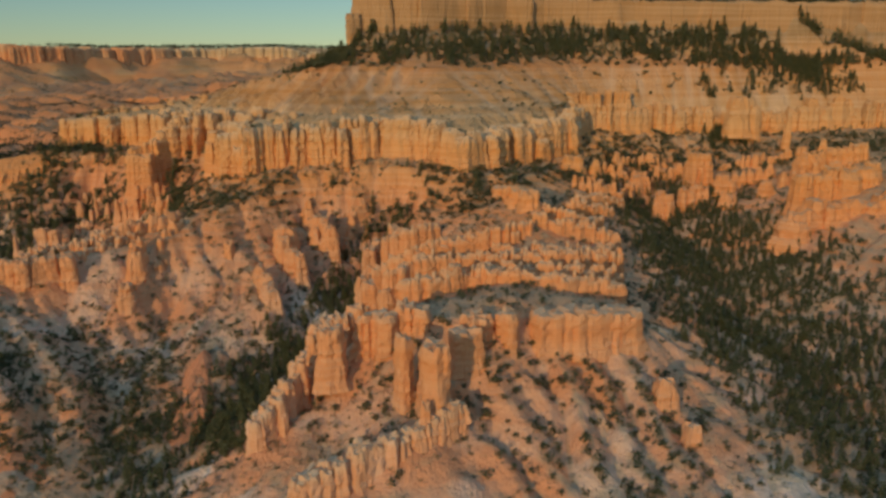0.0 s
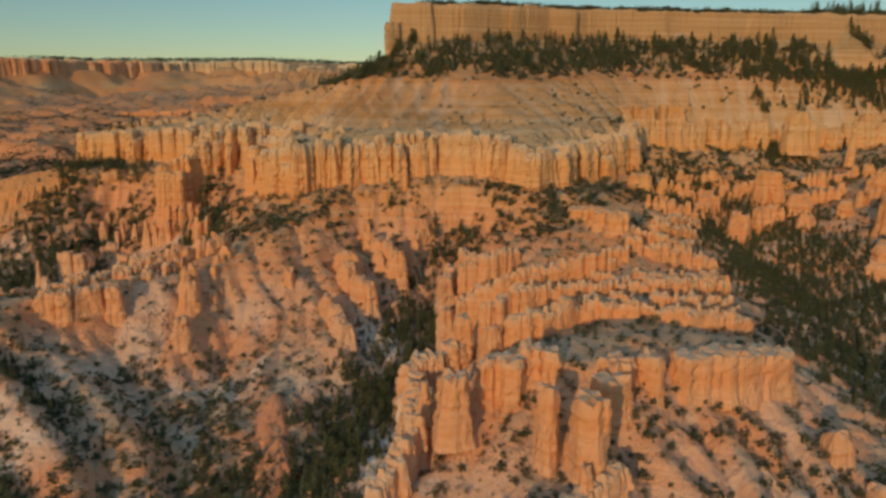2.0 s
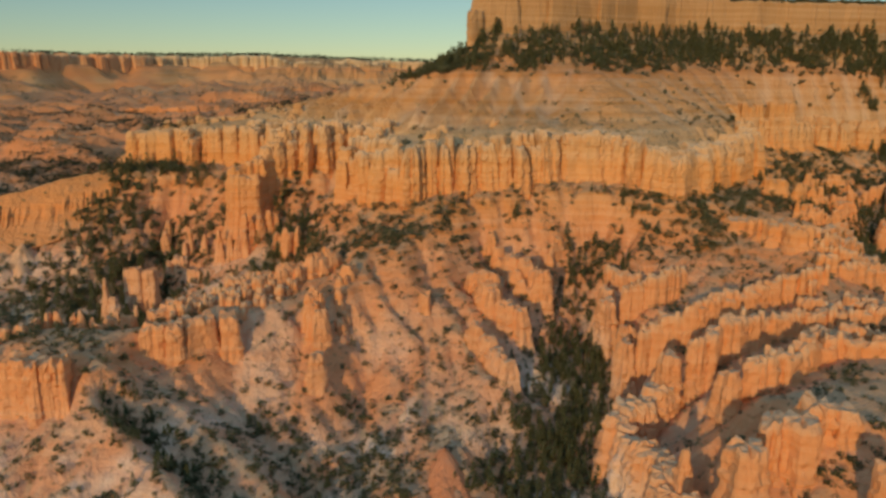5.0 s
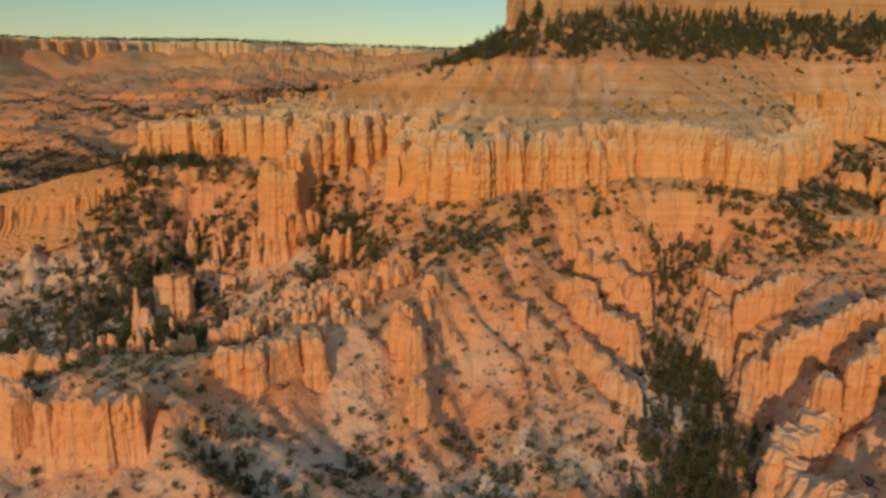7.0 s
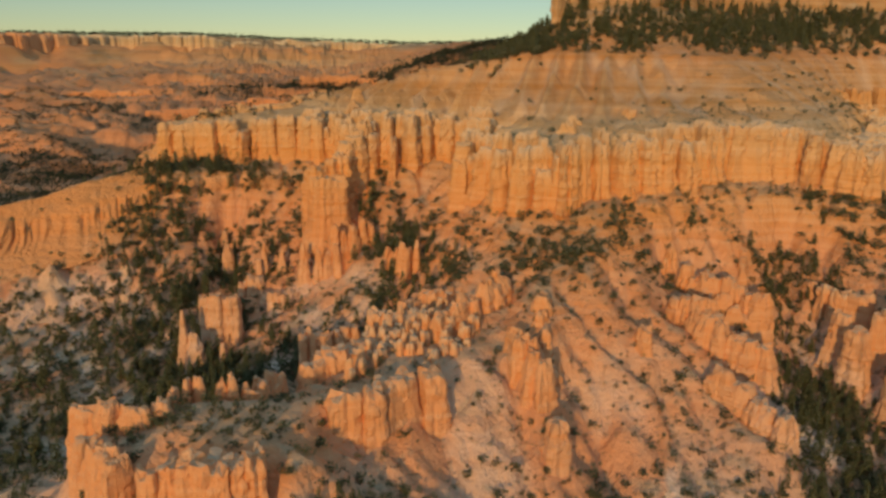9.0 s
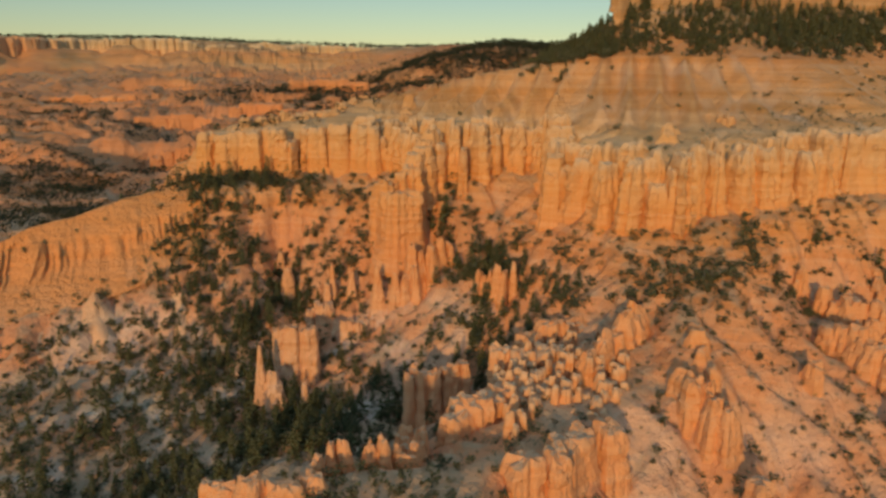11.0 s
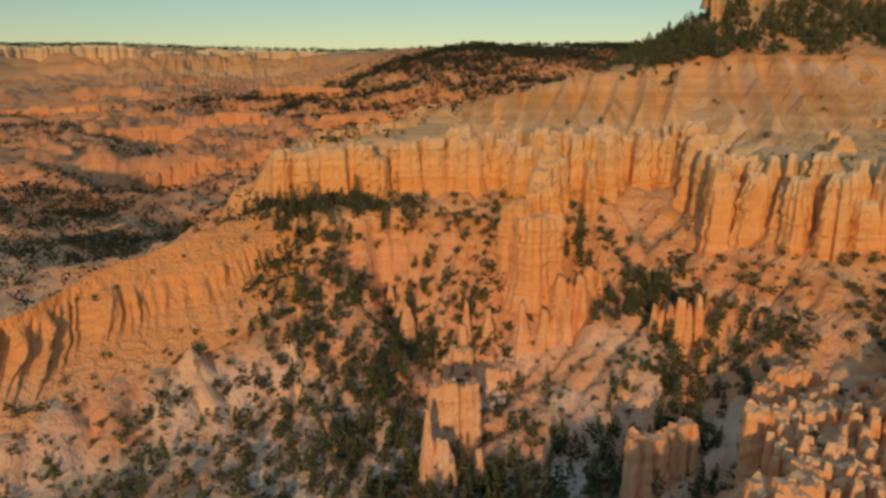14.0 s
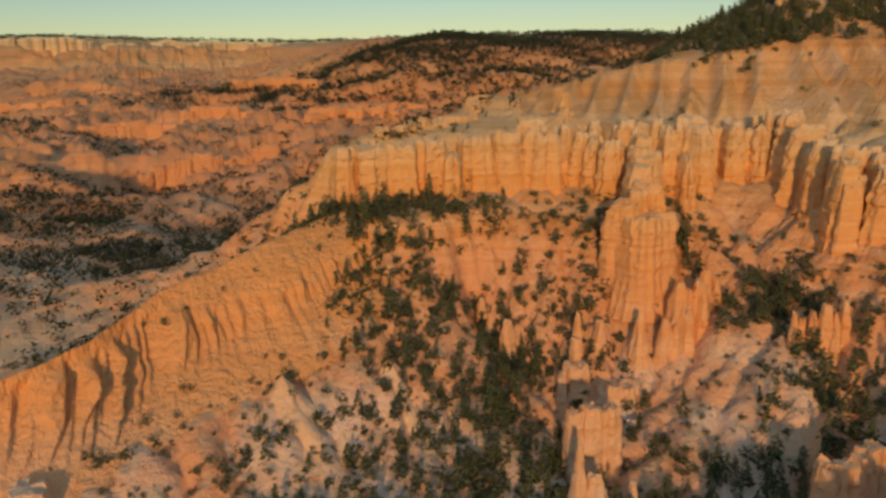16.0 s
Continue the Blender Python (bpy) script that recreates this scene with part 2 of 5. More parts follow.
# main cliff: its edge and its foot
CLIFF_EDGE = [(-374, 762, 162), (-330, 756, 166), (-289, 750, 167), (-268, 742, 169), (-259, 764, 170), (-247, 752, 170), (-240, 712, 171), (-214, 701, 171), (-196, 713, 173),
              (-172, 704, 172), (-165, 672, 171), (-181, 641, 167), (-170, 606, 166), (-157, 582, 165), (-124, 584, 168), (-80, 590, 174),
              (-45, 600, 175), (-14, 594, 173), (15, 560, 166), (45, 602, 166), (80, 640, 168), (108, 670, 170), (129, 738, 183),
              (200, 762, 180), (285, 776, 176), (400, 790, 178), (640, 806, 182)]
CLIFF_FOOT = [(-382, 736, 133), (-358, 719, 135), (-300, 722, 134), (-280, 690, 124), (-236, 676, 126), (-205, 668, 124), (-196, 632, 124),
              (-172, 575, 131), (-113, 558, 139), (-76, 572, 141), (-7, 560, 140), (20, 544, 139), (60, 585, 137), (119, 636, 133), (152, 695, 140), (211, 700, 128), (300, 705, 132), (420, 715, 142), (640, 750, 152)]


def beside(pts, off, dz):
    """The line moved sideways: to the left of its run where off is positive."""
    out = []
    for k, (x, y, z) in enumerate(pts):
        a, b = pts[max(k - 1, 0)], pts[min(k + 1, len(pts) - 1)]
        d = math.hypot(b[0] - a[0], b[1] - a[1])
        out.append((x - (b[1] - a[1]) / d * off, y + (b[0] - a[0]) / d * off, z + dz))
    return out


line(*beside(CLIFF_EDGE, 8, -1))
line(*beside(CLIFF_EDGE, -4, -27))
line(*CLIFF_FOOT)
# pale slope over the cliff and its lower left crest
line((-378, 782, 162), (-318, 795, 171), (-255, 858, 176), (-195, 802, 196), (-126, 746, 212), (-60, 718, 212), (0, 698, 212), (60, 736, 213), (143, 786, 215), (260, 803, 216), (440, 850, 210), (640, 880, 212))
line((-400, 790, 140), (-330, 860, 100), (-260, 920, 90), (-150, 940, 120), (-60, 1010, 130))
line((-460, 900, 62), (-300, 1000, 62), (-150, 1090, 80))
line((-90, 690, 196), (-86, 650, 184))
line((2, 680, 204), (0, 640, 187))
line((-40, 680, 190), (-46, 640, 180))
line((-190, 760, 184), (-186, 730, 176))
# mesa
line((-82, 782, 246), (-20, 793, 250), (104, 847, 250), (364, 849, 250), (640, 873, 250))
line((-78, 793, 280), (0, 806, 281), (104, 858, 281), (364, 860, 278), (640, 884, 280))
line((-76, 794, 280), (10, 900, 280), (100, 1010, 281), (640, 1060, 281), (640, 890, 280))
line((372, 852, 270), (410, 838, 246), (450, 822, 222), (490, 805, 200))
line((-84, 790, 242), (-10, 900, 240), (60, 1000, 238), (110, 1090, 225))
line((-128, 765, 212), (-124, 800, 214), (-112, 850, 214), (-60, 930, 200), (0, 1030, 180))
# first spur
line((119, 626, 130), (98, 572, 124), (78, 530, 122), (68, 505, 126), (58, 484, 126), (50, 450, 113), (42, 420, 106), (38, 385, 106), (33, 349, 112), (40, 338, 106))
line((36, 540, 124), (47, 522, 128), (56, 500, 127))
line((-36, 512, 96), (-32, 470, 92), (-30, 435, 90), (-30, 405, 84), (-48, 385, 74), (-52, 350, 78), (-50, 320, 84), (-20, 305, 86), (-2, 292, 84))
line((-45, 510, 84), (-45, 470, 74), (-47, 430, 64), (-62, 393, 58), (-72, 350, 62), (-84, 320, 60), (-92, 290, 52))
line((112, 480, 99), (106, 440, 95), (100, 400, 94), (98, 345, 88), (98, 312, 78), (110, 270, 62), (120, 225, 48))
line((42, 318, 88), (94, 328, 84))
line((-26, 338, 103), (-10, 334, 105), (14, 328, 104), (34, 338, 107), (66, 346, 103), (88, 353, 100))
line((-24, 358, 103), (10, 352, 108), (60, 362, 106), (90, 372, 100))
line((-22, 425, 99), (10, 432, 105), (80, 432, 104))
line((-24, 455, 100), (20, 466, 108))
line((45, 280, 70), (30, 240, 52), (0, 180, 35))
line((0, 272, 74), (-20, 262, 72), (-48, 248, 66), (-62, 235, 52))
line((-68, 300, 70), (-78, 282, 64), (-90, 262, 50))
line((-40, 295, 74), (-50, 275, 62))
# gully beside it
line((-26, 562, 124), (-40, 548, 103), (-43, 526, 94), (-55, 504, 82), (-70, 450, 66), (-90, 410, 56), (-104, 373, 48), (-125, 320, 40), (-140, 260, 32), (-150, 130, 24))
# second spur
line((-116, 552, 136), (-140, 534, 124), (-152, 516, 119), (-166, 521, 117), (-192, 508, 108), (-224, 470, 101), (-256, 443, 100), (-286, 430, 100), (-315, 428, 100), (-342, 432, 96))
EAST_WALLS = [[(-98, 534, 115), (-87, 522, 112), (-79, 512, 110), (-76, 498, 109)],
              [(-111, 509, 109), (-105, 500, 109), (-106, 490, 108), (-96, 478, 100), (-90, 469, 96)],
              [(-116, 461, 95), (-108, 449, 88), (-102, 436, 87)]]
for wall, near, far in zip(EAST_WALLS, (-24, -17, -17), (-9, -10, -9)):
    line(*beside(wall, 8, near))
    line(*beside(wall, -8, far))
line(*beside([(-187, 523, 116), (-206, 504, 112), (-222, 490, 108)], 9, -8))
line(*beside([(-232, 453, 104), (-250, 444, 103), (-266, 439, 101)], 9, -15))
line((-104, 432, 74), (-114, 415, 62), (-118, 400, 56))
line((-212, 516, 103), (-228, 502, 101), (-242, 488, 99), (-252, 474, 99))
line((-226, 520, 99), (-242, 506, 97), (-254, 492, 96))
line((-152, 516, 119), (-145, 482, 101), (-146, 443, 73), (-134, 390, 58), (-128, 362, 51), (-120, 338, 40))
line((-166, 521, 118), (-186, 474, 104), (-192, 440, 84), (-190, 415, 66))
line((-172, 470, 90), (-170, 430, 64), (-165, 380, 50), (-160, 300, 38))
line((-122, 470, 92), (-126, 440, 72))
line((-268, 434, 98), (-250, 416, 84), (-226, 396, 73), (-200, 372, 64), (-175, 340, 52))
line((-226, 430, 77), (-205, 404, 64), (-180, 376, 53), (-160, 330, 39))
line((-280, 406, 97), (-262, 388, 86), (-232, 360, 72), (-196, 326, 57))
line((-272, 414, 97), (-258, 402, 90))
line((-264, 402, 78), (-240, 380, 68), (-212, 354, 58), (-185, 320, 43))
line((-250, 340, 58), (-215, 312, 52), (-190, 294, 42))
line((-262, 360, 63), (-232, 334, 55), (-205, 310, 46), (-190, 270, 35))
line((-281, 414, 99), (-300, 412, 99), (-321, 413, 98), (-334, 426, 97), (-336, 440, 97))
line((-290, 444, 100), (-320, 444, 99))
line((-282, 398, 80), (-325, 396, 78), (-352, 412, 72), (-366, 442, 60))
line((-300, 360, 62), (-300, 290, 45), (-320, 180, 34))
# wooded valley behind it
line((-355, 722, 130), (-350, 690, 108), (-345, 650, 82), (-342, 610, 62), (-350, 570, 54), (-385, 530, 48), (-420, 480, 44), (-460, 380, 36))
line((-222, 608, 102), (-220, 572, 94), (-238, 562, 80), (-255, 554, 69), (-292, 562, 60), (-342, 586, 54))
line((-240, 538, 74), (-262, 530, 66), (-290, 530, 58))
line((-262, 500, 86), (-290, 500, 70), (-330, 500, 58), (-365, 500, 50))
line((-256, 636, 90), (-270, 630, 82), (-284, 628, 74), (-300, 628, 68), (-317, 618, 61), (-324, 596, 56))
line((-322, 704, 104), (-327, 684, 86), (-322, 660, 78), (-316, 650, 74))
line((-262, 648, 102), (-240, 652, 102))
line((-250, 630, 98), (-226, 618, 101))
# left spur
SPUR = [(-376, 742, 136), (-396, 734, 132), (-418, 722, 128), (-440, 714, 121), (-458, 706, 118), (-474, 692, 112), (-488, 676, 108), (-505, 666, 105), (-540, 650, 100), (-575, 634, 92)]
SPUR_FOOT = [(-362, 690, 108), (-382, 676, 100), (-410, 664, 91), (-436, 658, 86), (-456, 650, 83), (-474, 638, 79), (-490, 626, 75), (-510, 614, 70), (-550, 594, 64), (-590, 580, 58)]
line((-384, 742, 134), (-418, 730, 125), (-456, 714, 114), (-475, 700, 107), (-500, 682, 101), (-530, 664, 96), (-570, 646, 84))
line((-388, 716, 108), (-414, 704, 101), (-436, 696, 96), (-452, 688, 90), (-468, 676, 86), (-482, 662, 82), (-502, 650, 76), (-540, 634, 70))
line(*shift(SPUR_FOOT, 0, 0, -2))
line((-394, 757, 114), (-426, 744, 101), (-464, 731, 87), (-486, 714, 78), (-510, 697, 72), (-542, 677, 66))
line((-380, 650, 84), (-412, 642, 79), (-446, 635, 74), (-480, 622, 67), (-530, 598, 58), (-580, 576, 52))
line((-390, 630, 68), (-443, 620, 65), (-480, 606, 58), (-530, 584, 52))
line((-410, 770, 100), (-460, 760, 84), (-520, 740, 76), (-600, 700, 66))
# right valley
line((211, 690, 124), (190, 640, 108), (165, 600, 98), (180, 540, 85), (185, 480, 78), (178, 400, 66), (190, 300, 56), (215, 180, 46))
line((227, 500, 86), (252, 512, 104), (290, 540, 120), (345, 560, 135), (420, 600, 150))
line((300, 450, 95), (360, 450, 115), (480, 440, 140))
line((240, 620, 110), (280, 660, 122), (360, 690, 138))
line((260, 380, 76), (330, 330, 92), (450, 300, 120))
X0, X1, Y0, Y1 = -660.0, 660.0, 100.0, 1120.0


def far_height(x, y):
    """The basin, the far mesas and the high ground behind the start."""
    basin = 42 + 0.016 * np.clip(y - 1000, 0, 5000) + 22 * fbm(x, y, 420, 3, 5.5) + 34 * ridged(x * 0.6, y, 170, 5, 2.2) + 15 * ridged(x * 0.8, y, 62, 4, 8.8) * smooth(900, 1200, y)
    edge = 3780 + 0.06 * x + 260 * fbm(x, y, 700, 4, 1.7) + 70 * ridged(x, y, 210, 3, 5.1) - 900 * smooth(-1000, -1700, x)
    rise = smooth(edge - 420, edge, y) * 80
    wall = smooth(edge, edge + 70, y)
    bench = np.floor(basin / 15) * 15 + 15 * smooth(0.35, 0.85, basin / 15 - np.floor(basin / 15))
    basin = basin + (bench - basin) * 0.8 * smooth(950, 1250, y)
    far = basin * (1 - wall) + rise * (1 - wall) + wall * (272 + 14 * fbm(x, y, 900, 2) - 12 * smooth(-900, -300, x))
    wood = smooth(1700, 2500, y + 160 * fbm(x, y, 600, 3, 4.4)) * smooth(-250, 250, x + 160 * fbm(x, y, 500, 2, 9.0))
    far = far * (1 - wood) + wood * (250 + 14 * fbm(x, y, 300, 3))
    # slope that falls from the mesa's side
    back = 40 + 6 * fbm(x, y, 120, 4) + np.clip((np.abs(x) - 500) * 0.04, 0, 60)
    shade = 176 + 9 * fbm(x, y, 150, 3)
    rim = smooth(-180, -400, y)
    near = back * (1 - rim) + shade * rim
    k = smooth(500, 1050, y)
    return near * (1 - k) + far * k


def membrane():
    """Stretches the land between the lines of crests, feet and gullies."""
    h = None
    for step in (24.0, 12.0, 6.0, 3.0):
        gx, gy = np.arange(X0, X1 + 1, step), np.arange(Y0, Y1 + 1, step)
        mx, my = np.meshgrid(gx, gy, indexing="ij")
        if h is None:
            h = far_height(mx, my)
        else:
            h = sample(h, old, mx, my)
        edge = np.zeros_like(h, bool)
        edge[0], edge[-1], edge[:, 0], edge[:, -1] = True, True, True, True
        fixed, value = edge.copy(), far_height(mx, my)
        right = edge & (mx > 600)
        value[right] = np.where(my[right] > 900, 281, np.interp(my[right], [100, 300, 600, 750, 800, 868, 874, 886], [110, 130, 150, 155, 182, 212, 246, 280]))
        for pts in LINES:
            for p, q in zip(pts, pts[1:]):
                n = int(math.hypot(q[0] - p[0], q[1] - p[1]) / (step * 0.5)) + 2
                s = np.linspace(0, 1, n)
                ix = np.clip(np.rint((p[0] + (q[0] - p[0]) * s - X0) / step).astype(int), 0, len(gx) - 1)
                iy = np.clip(np.rint((p[1] + (q[1] - p[1]) * s - Y0) / step).astype(int), 0, len(gy) - 1)
                fixed[ix, iy], value[ix, iy] = True, p[2] + (q[2] - p[2]) * s
        h[fixed] = value[fixed]
        for k in range(260 if step > 6 else 140):
            a = h.copy()
            a[1:-1, 1:-1] = 0.25 * (h[2:, 1:-1] + h[:-2, 1:-1] + h[1:-1, 2:] + h[1:-1, :-2])
            a[fixed] = value[fixed]
            h = a
        old = step
    return h


def sample(h, step, x, y, x0=X0, y0=Y0):
    fx, fy = np.clip((x - x0) / step, 0, h.shape[0] - 1.001), np.clip((y - y0) / step, 0, h.shape[1] - 1.001)
    i, j = fx.astype(int), fy.astype(int)
    u, v = fx - i, fy - j
    return (1 - u) * ((1 - v) * h[i, j] + v * h[i, j + 1]) + u * ((1 - v) * h[i + 1, j] + v * h[i + 1, j + 1])


def blur(h, k=1):
    for _ in range(k):
        p = np.pad(h, 1, mode="edge")
        h = (p[1:-1, 1:-1] * 4 + 2 * (p[2:, 1:-1] + p[:-2, 1:-1] + p[1:-1, 2:] + p[1:-1, :-2]) + p[2:, 2:] + p[:-2, :-2] + p[2:, :-2] + p[:-2, 2:]) / 16
    return h


def drained(h, step):
    """How much land drains through each cell."""
    nx, ny = h.shape
    pad = np.pad(h, 1, constant_values=1e9)
    best, way = np.zeros_like(h), np.full(h.shape, -1)
    idx = np.arange(nx * ny).reshape(nx, ny)
    for dx in (-1, 0, 1):
        for dy in (-1, 0, 1):
            if dx or dy:
                d = (h - pad[1 + dx:1 + dx + nx, 1 + dy:1 + dy + ny]) / math.hypot(dx, dy)
                better = d > best
                best[better], way[better] = d[better], (idx + dx * ny + dy)[better]
    area, to = [1.0] * (nx * ny), way.ravel().tolist()
    for i in np.argsort(-h.ravel()).tolist():
        if to[i] >= 0:
            area[to[i]] += area[i]
    return np.array(area).reshape(nx, ny), best / step


LAND = membrane()
gx, gy = np.meshgrid(np.arange(X0, X1 + 1, 3.0), np.arange(Y0, Y1 + 1, 3.0), indexing="ij")
LAND = blur(LAND, 1)
steep = np.hypot(*np.gradient(blur(LAND, 3), 3.0))
LAND = LAND + np.clip(steep * 1.6, 0.12, 1.0) * (3.5 * fbm(gx, gy, 60, 3, 1.3) + 3.0 * ridged(gx, gy, 30, 3, 6.1) - 1.5) + 0.8 * fbm(gx, gy, 9, 3, 4.4)
wild = smooth(745, 830, gy) * smooth(-370, -450, gx)
LAND = LAND + wild * (9 * ridged(gx, gy, 75, 3, 3.3) + 6 * fbm(gx, gy, 120, 3, 2.0))
UPPER_LINE = [(-330, 790), (-255, 850), (-195, 802), (-126, 746), (-60, 718), (0, 698), (60, 736), (143, 786), (260, 803)]


def upper_ribs(x, y):
    """Sharp-crested ribs that run down the pale slope between the mesa's wood and the cliff."""
    best, s, run = np.full(x.shape, 1e9), np.zeros(x.shape), 0.0
    for p, q in zip(UPPER_LINE, UPPER_LINE[1:]):
        dx, dy = q[0] - p[0], q[1] - p[1]
        d = math.hypot(dx, dy)
        t = np.clip(((x - p[0]) * dx + (y - p[1]) * dy) / (d * d), 0, 1)
        far = np.hypot(x - p[0] - t * dx, y - p[1] - t * dy)
        s = np.where(far < best, run + t * d, s)
        best, run = np.minimum(best, far), run + d
    s = s + 3.0 * perlin(x / 45, y / 45)
    wave = (2 * np.abs((s / 17.0) % 1.0 - 0.5)) ** 1.5 + 0.3 * perlin(s / 9.0, best / 40.0)
    below = y < np.interp(x, [p[0] for p in UPPER_LINE], [p[1] for p in UPPER_LINE])
    size = 11.0 - 10.6 * smooth(-70, 0, x)
    return size * (wave - 0.5) * below * smooth(1, 14, best) * (1 - 0.75 * smooth(14, 46, best) * smooth(-90, -40, x)) * (1 - smooth(75, 110, best))


def run_along(x, y, pts):
    """How far along a line each place lies, how far from it, and whether on its right side."""
    best, s, side, run = np.full(x.shape, 1e9), np.zeros(x.shape), np.zeros(x.shape), 0.0
    for p, q in zip(pts, pts[1:]):
        dx, dy = q[0] - p[0], q[1] - p[1]
        d = math.hypot(dx, dy)
        t = np.clip(((x - p[0]) * dx + (y - p[1]) * dy) / (d * d), 0, 1)
        far = np.hypot(x - p[0] - t * dx, y - p[1] - t * dy)
        s, side = np.where(far < best, run + t * d, s), np.where(far < best, (x - p[0]) * dy - (y - p[1]) * dx, side)
        best, run = np.minimum(best, far), run + d
    return s, best, side > 0


def slope_ribs(pts, gap, size, near, far, right, seed):
    """Sharp ribs and gullies that run down one side of a crest."""
    s, best, side = run_along(gx, gy, pts)
    s = s + 0.9 * gap * perlin(gx / (3.0 * gap) + seed, gy / (3.0 * gap)) + 0.12 * best * perlin(s / (3 * gap), seed + 0 * s)
    wave = (2 * np.abs((s / gap) % 1.0 - 0.5)) ** 1.3 + 0.5 * perlin(s / (0.4 * gap), best / 25.0) - 0.5
    return size * wave * (side == right) * smooth(near * 0.3, near, best) * (1 - smooth(far * 0.6, far, best))


LAND = LAND + slope_ribs([(-104, 544), (-140, 534), (-166, 521), (-192, 508), (-224, 470)], 27.0, 2.6, 14, 90, False, 3.7)
LAND = LAND + slope_ribs([(-384, 742), (-310, 738), (-262, 700), (-200, 690)], 15.0, 5.0, 34, 80, True, 8.1)
LAND = LAND + slope_ribs([(-172, 575), (-113, 558), (-60, 566), (0, 552)], 13.0, 4.0, 10, 44, True, 5.5)
LAND = LAND + slope_ribs([(-4, 300), (30, 322), (92, 340)], 19.0, 4.0, 16, 90, True, 1.9)
upper = smooth(171, 178, LAND) * (1 - smooth(212, 222, LAND)) * smooth(-330, -290, gx)
lower = (1 - smooth(95, 115, LAND)) * (1 - smooth(520, 580, gy)) * (1 - smooth(-80, -30, gx))
START = LAND.copy()
for turn in range(13):
    area, slope = drained(LAND, 3.0)
    LAND = LAND - (1 - 0.97 * upper) * np.minimum((0.11 + 0.07 * lower) * np.sqrt(area) * np.clip(slope, 0, 2.0), 0.42 * slope * 3.0)
    LAND = LAND + 0.12 * fbm(gx, gy, 8, 2, 3.1 * turn)
    LAND = np.maximum(LAND, START - 8)
    if turn % 5 == 4:
        LAND = 0.75 * LAND + 0.25 * blur(LAND, 1)
WASH = blur(np.clip(np.log(area) / 4.5, 0, 1), 1)
climb = np.stack(np.gradient(blur(LAND, 2), 3.0))
climb /= np.maximum(np.hypot(*climb), 0.05)
VEIN = 1.2 * fbm(gx, gy, 26, 2, 7.7) + np.random.default_rng(17).normal(0, 0.6, gx.shape)
for turn in range(16):
    VEIN = 0.35 * VEIN + 0.65 * sample(VEIN, 3.0, gx + 3.2 * climb[0], gy + 3.2 * climb[1])
VEIN = np.clip(0.58 + 0.2 * (VEIN - VEIN.mean()) / VEIN.std(), 0.2, 1)
frame_fade = np.minimum.reduce([smooth(X0, X0 + 60, gx), 1 - smooth(X1 - 60, X1, gx) * 0, smooth(Y0, Y0 + 60, gy), 1 - smooth(Y1 - 60, Y1, gy)])
LAND = LAND * frame_fade + far_height(gx, gy) * (1 - frame_fade)


# streams in the basin
FX, FY, FSTEP = -1700.0, 1000.0, 8.0
bx, by = np.meshgrid(np.arange(FX, 500, FSTEP), np.arange(FY, 3300, FSTEP), indexing="ij")
BASIN = far_height(bx, by)
before = BASIN.copy()
for turn in range(10):
    streams, slope = drained(BASIN, FSTEP)
    BASIN = BASIN - np.minimum(0.45 * np.sqrt(streams) * np.clip(slope, 0, 1.5), 0.4 * slope * FSTEP) + 0.3 * fbm(bx, by, 20, 2, 2.7 * turn)
    BASIN = np.maximum(BASIN, before - 30)
    if turn % 4 == 3:
        BASIN = 0.8 * BASIN + 0.2 * blur(BASIN, 1)
basin_fade = np.minimum.reduce([smooth(FX, FX + 120, bx), 1 - smooth(380, 490, bx), smooth(1050, 1170, by), 1 - smooth(3100, 3280, by)])
CARVED = (BASIN - before) * basin_fade


def height(x, y):
    x, y = np.asarray(x, float), np.asarray(y, float)
    inside = (x > X0) & (x < X1) & (y > Y0) & (y < Y1)
    out = far_height(x, y) + sample(CARVED, FSTEP, x, y, FX, FY)
    mesa = smooth(600, 660, x) * smooth(840, 900, y) * (1 - smooth(1300, 1700, y))
    out = out * (1 - mesa) + 281 * mesa
    z = np.where(inside, sample(LAND, 3.0, x, y), out)
    ledge = 0.28 * np.sin(z * 1.1 + 4.0 * perlin(x / 40, y / 40))
    ledge = ledge + 0.12 * smooth(178, 184, z) * (1 - smooth(208, 214, z)) * np.sin(z * 1.05 + 2.0 * perlin(x / 60, y / 60))
    z = z + inside * smooth(171, 178, z) * (1 - smooth(212, 222, z)) * smooth(-330, -290, x) * upper_ribs(x, y)
    return z + ledge * inside + 0.6 * fbm(x, y, 9, 3) * (1 + 2 * smooth(1100, 1600, y))


def spread(a, b, near, far, grow):
    out, s = [], near
    while a < b:
        out.append(a)
        s = min(far, s * grow)
        a += s
    return out


xs = np.array([-v for v in spread(602, 4300, 3, 40, 1.03)][::-1] + list(np.arange(-600, 521, 2.1)) + spread(524, 4300, 3, 70, 1.06))
ys = np.array([-v for v in spread(-180, 2600, 3, 80, 1.10)][::-1] + list(np.arange(183, 905, 2.1)) + spread(908, 4900, 2.4, 24, 1.012))
mx, my = np.meshgrid(xs, ys, indexing="ij")
mz = height(mx, my)
nx, ny = mx.shape
me = bpy.data.meshes.new("ground")
co = np.stack([mx, my, mz], -1).reshape(-1, 3).astype(np.float32)
ii = (np.arange(nx - 1)[:, None] * ny + np.arange(ny - 1)[None, :]).ravel()
quad = np.stack([ii, ii + ny, ii + ny + 1, ii + 1], 1).astype(np.int32)


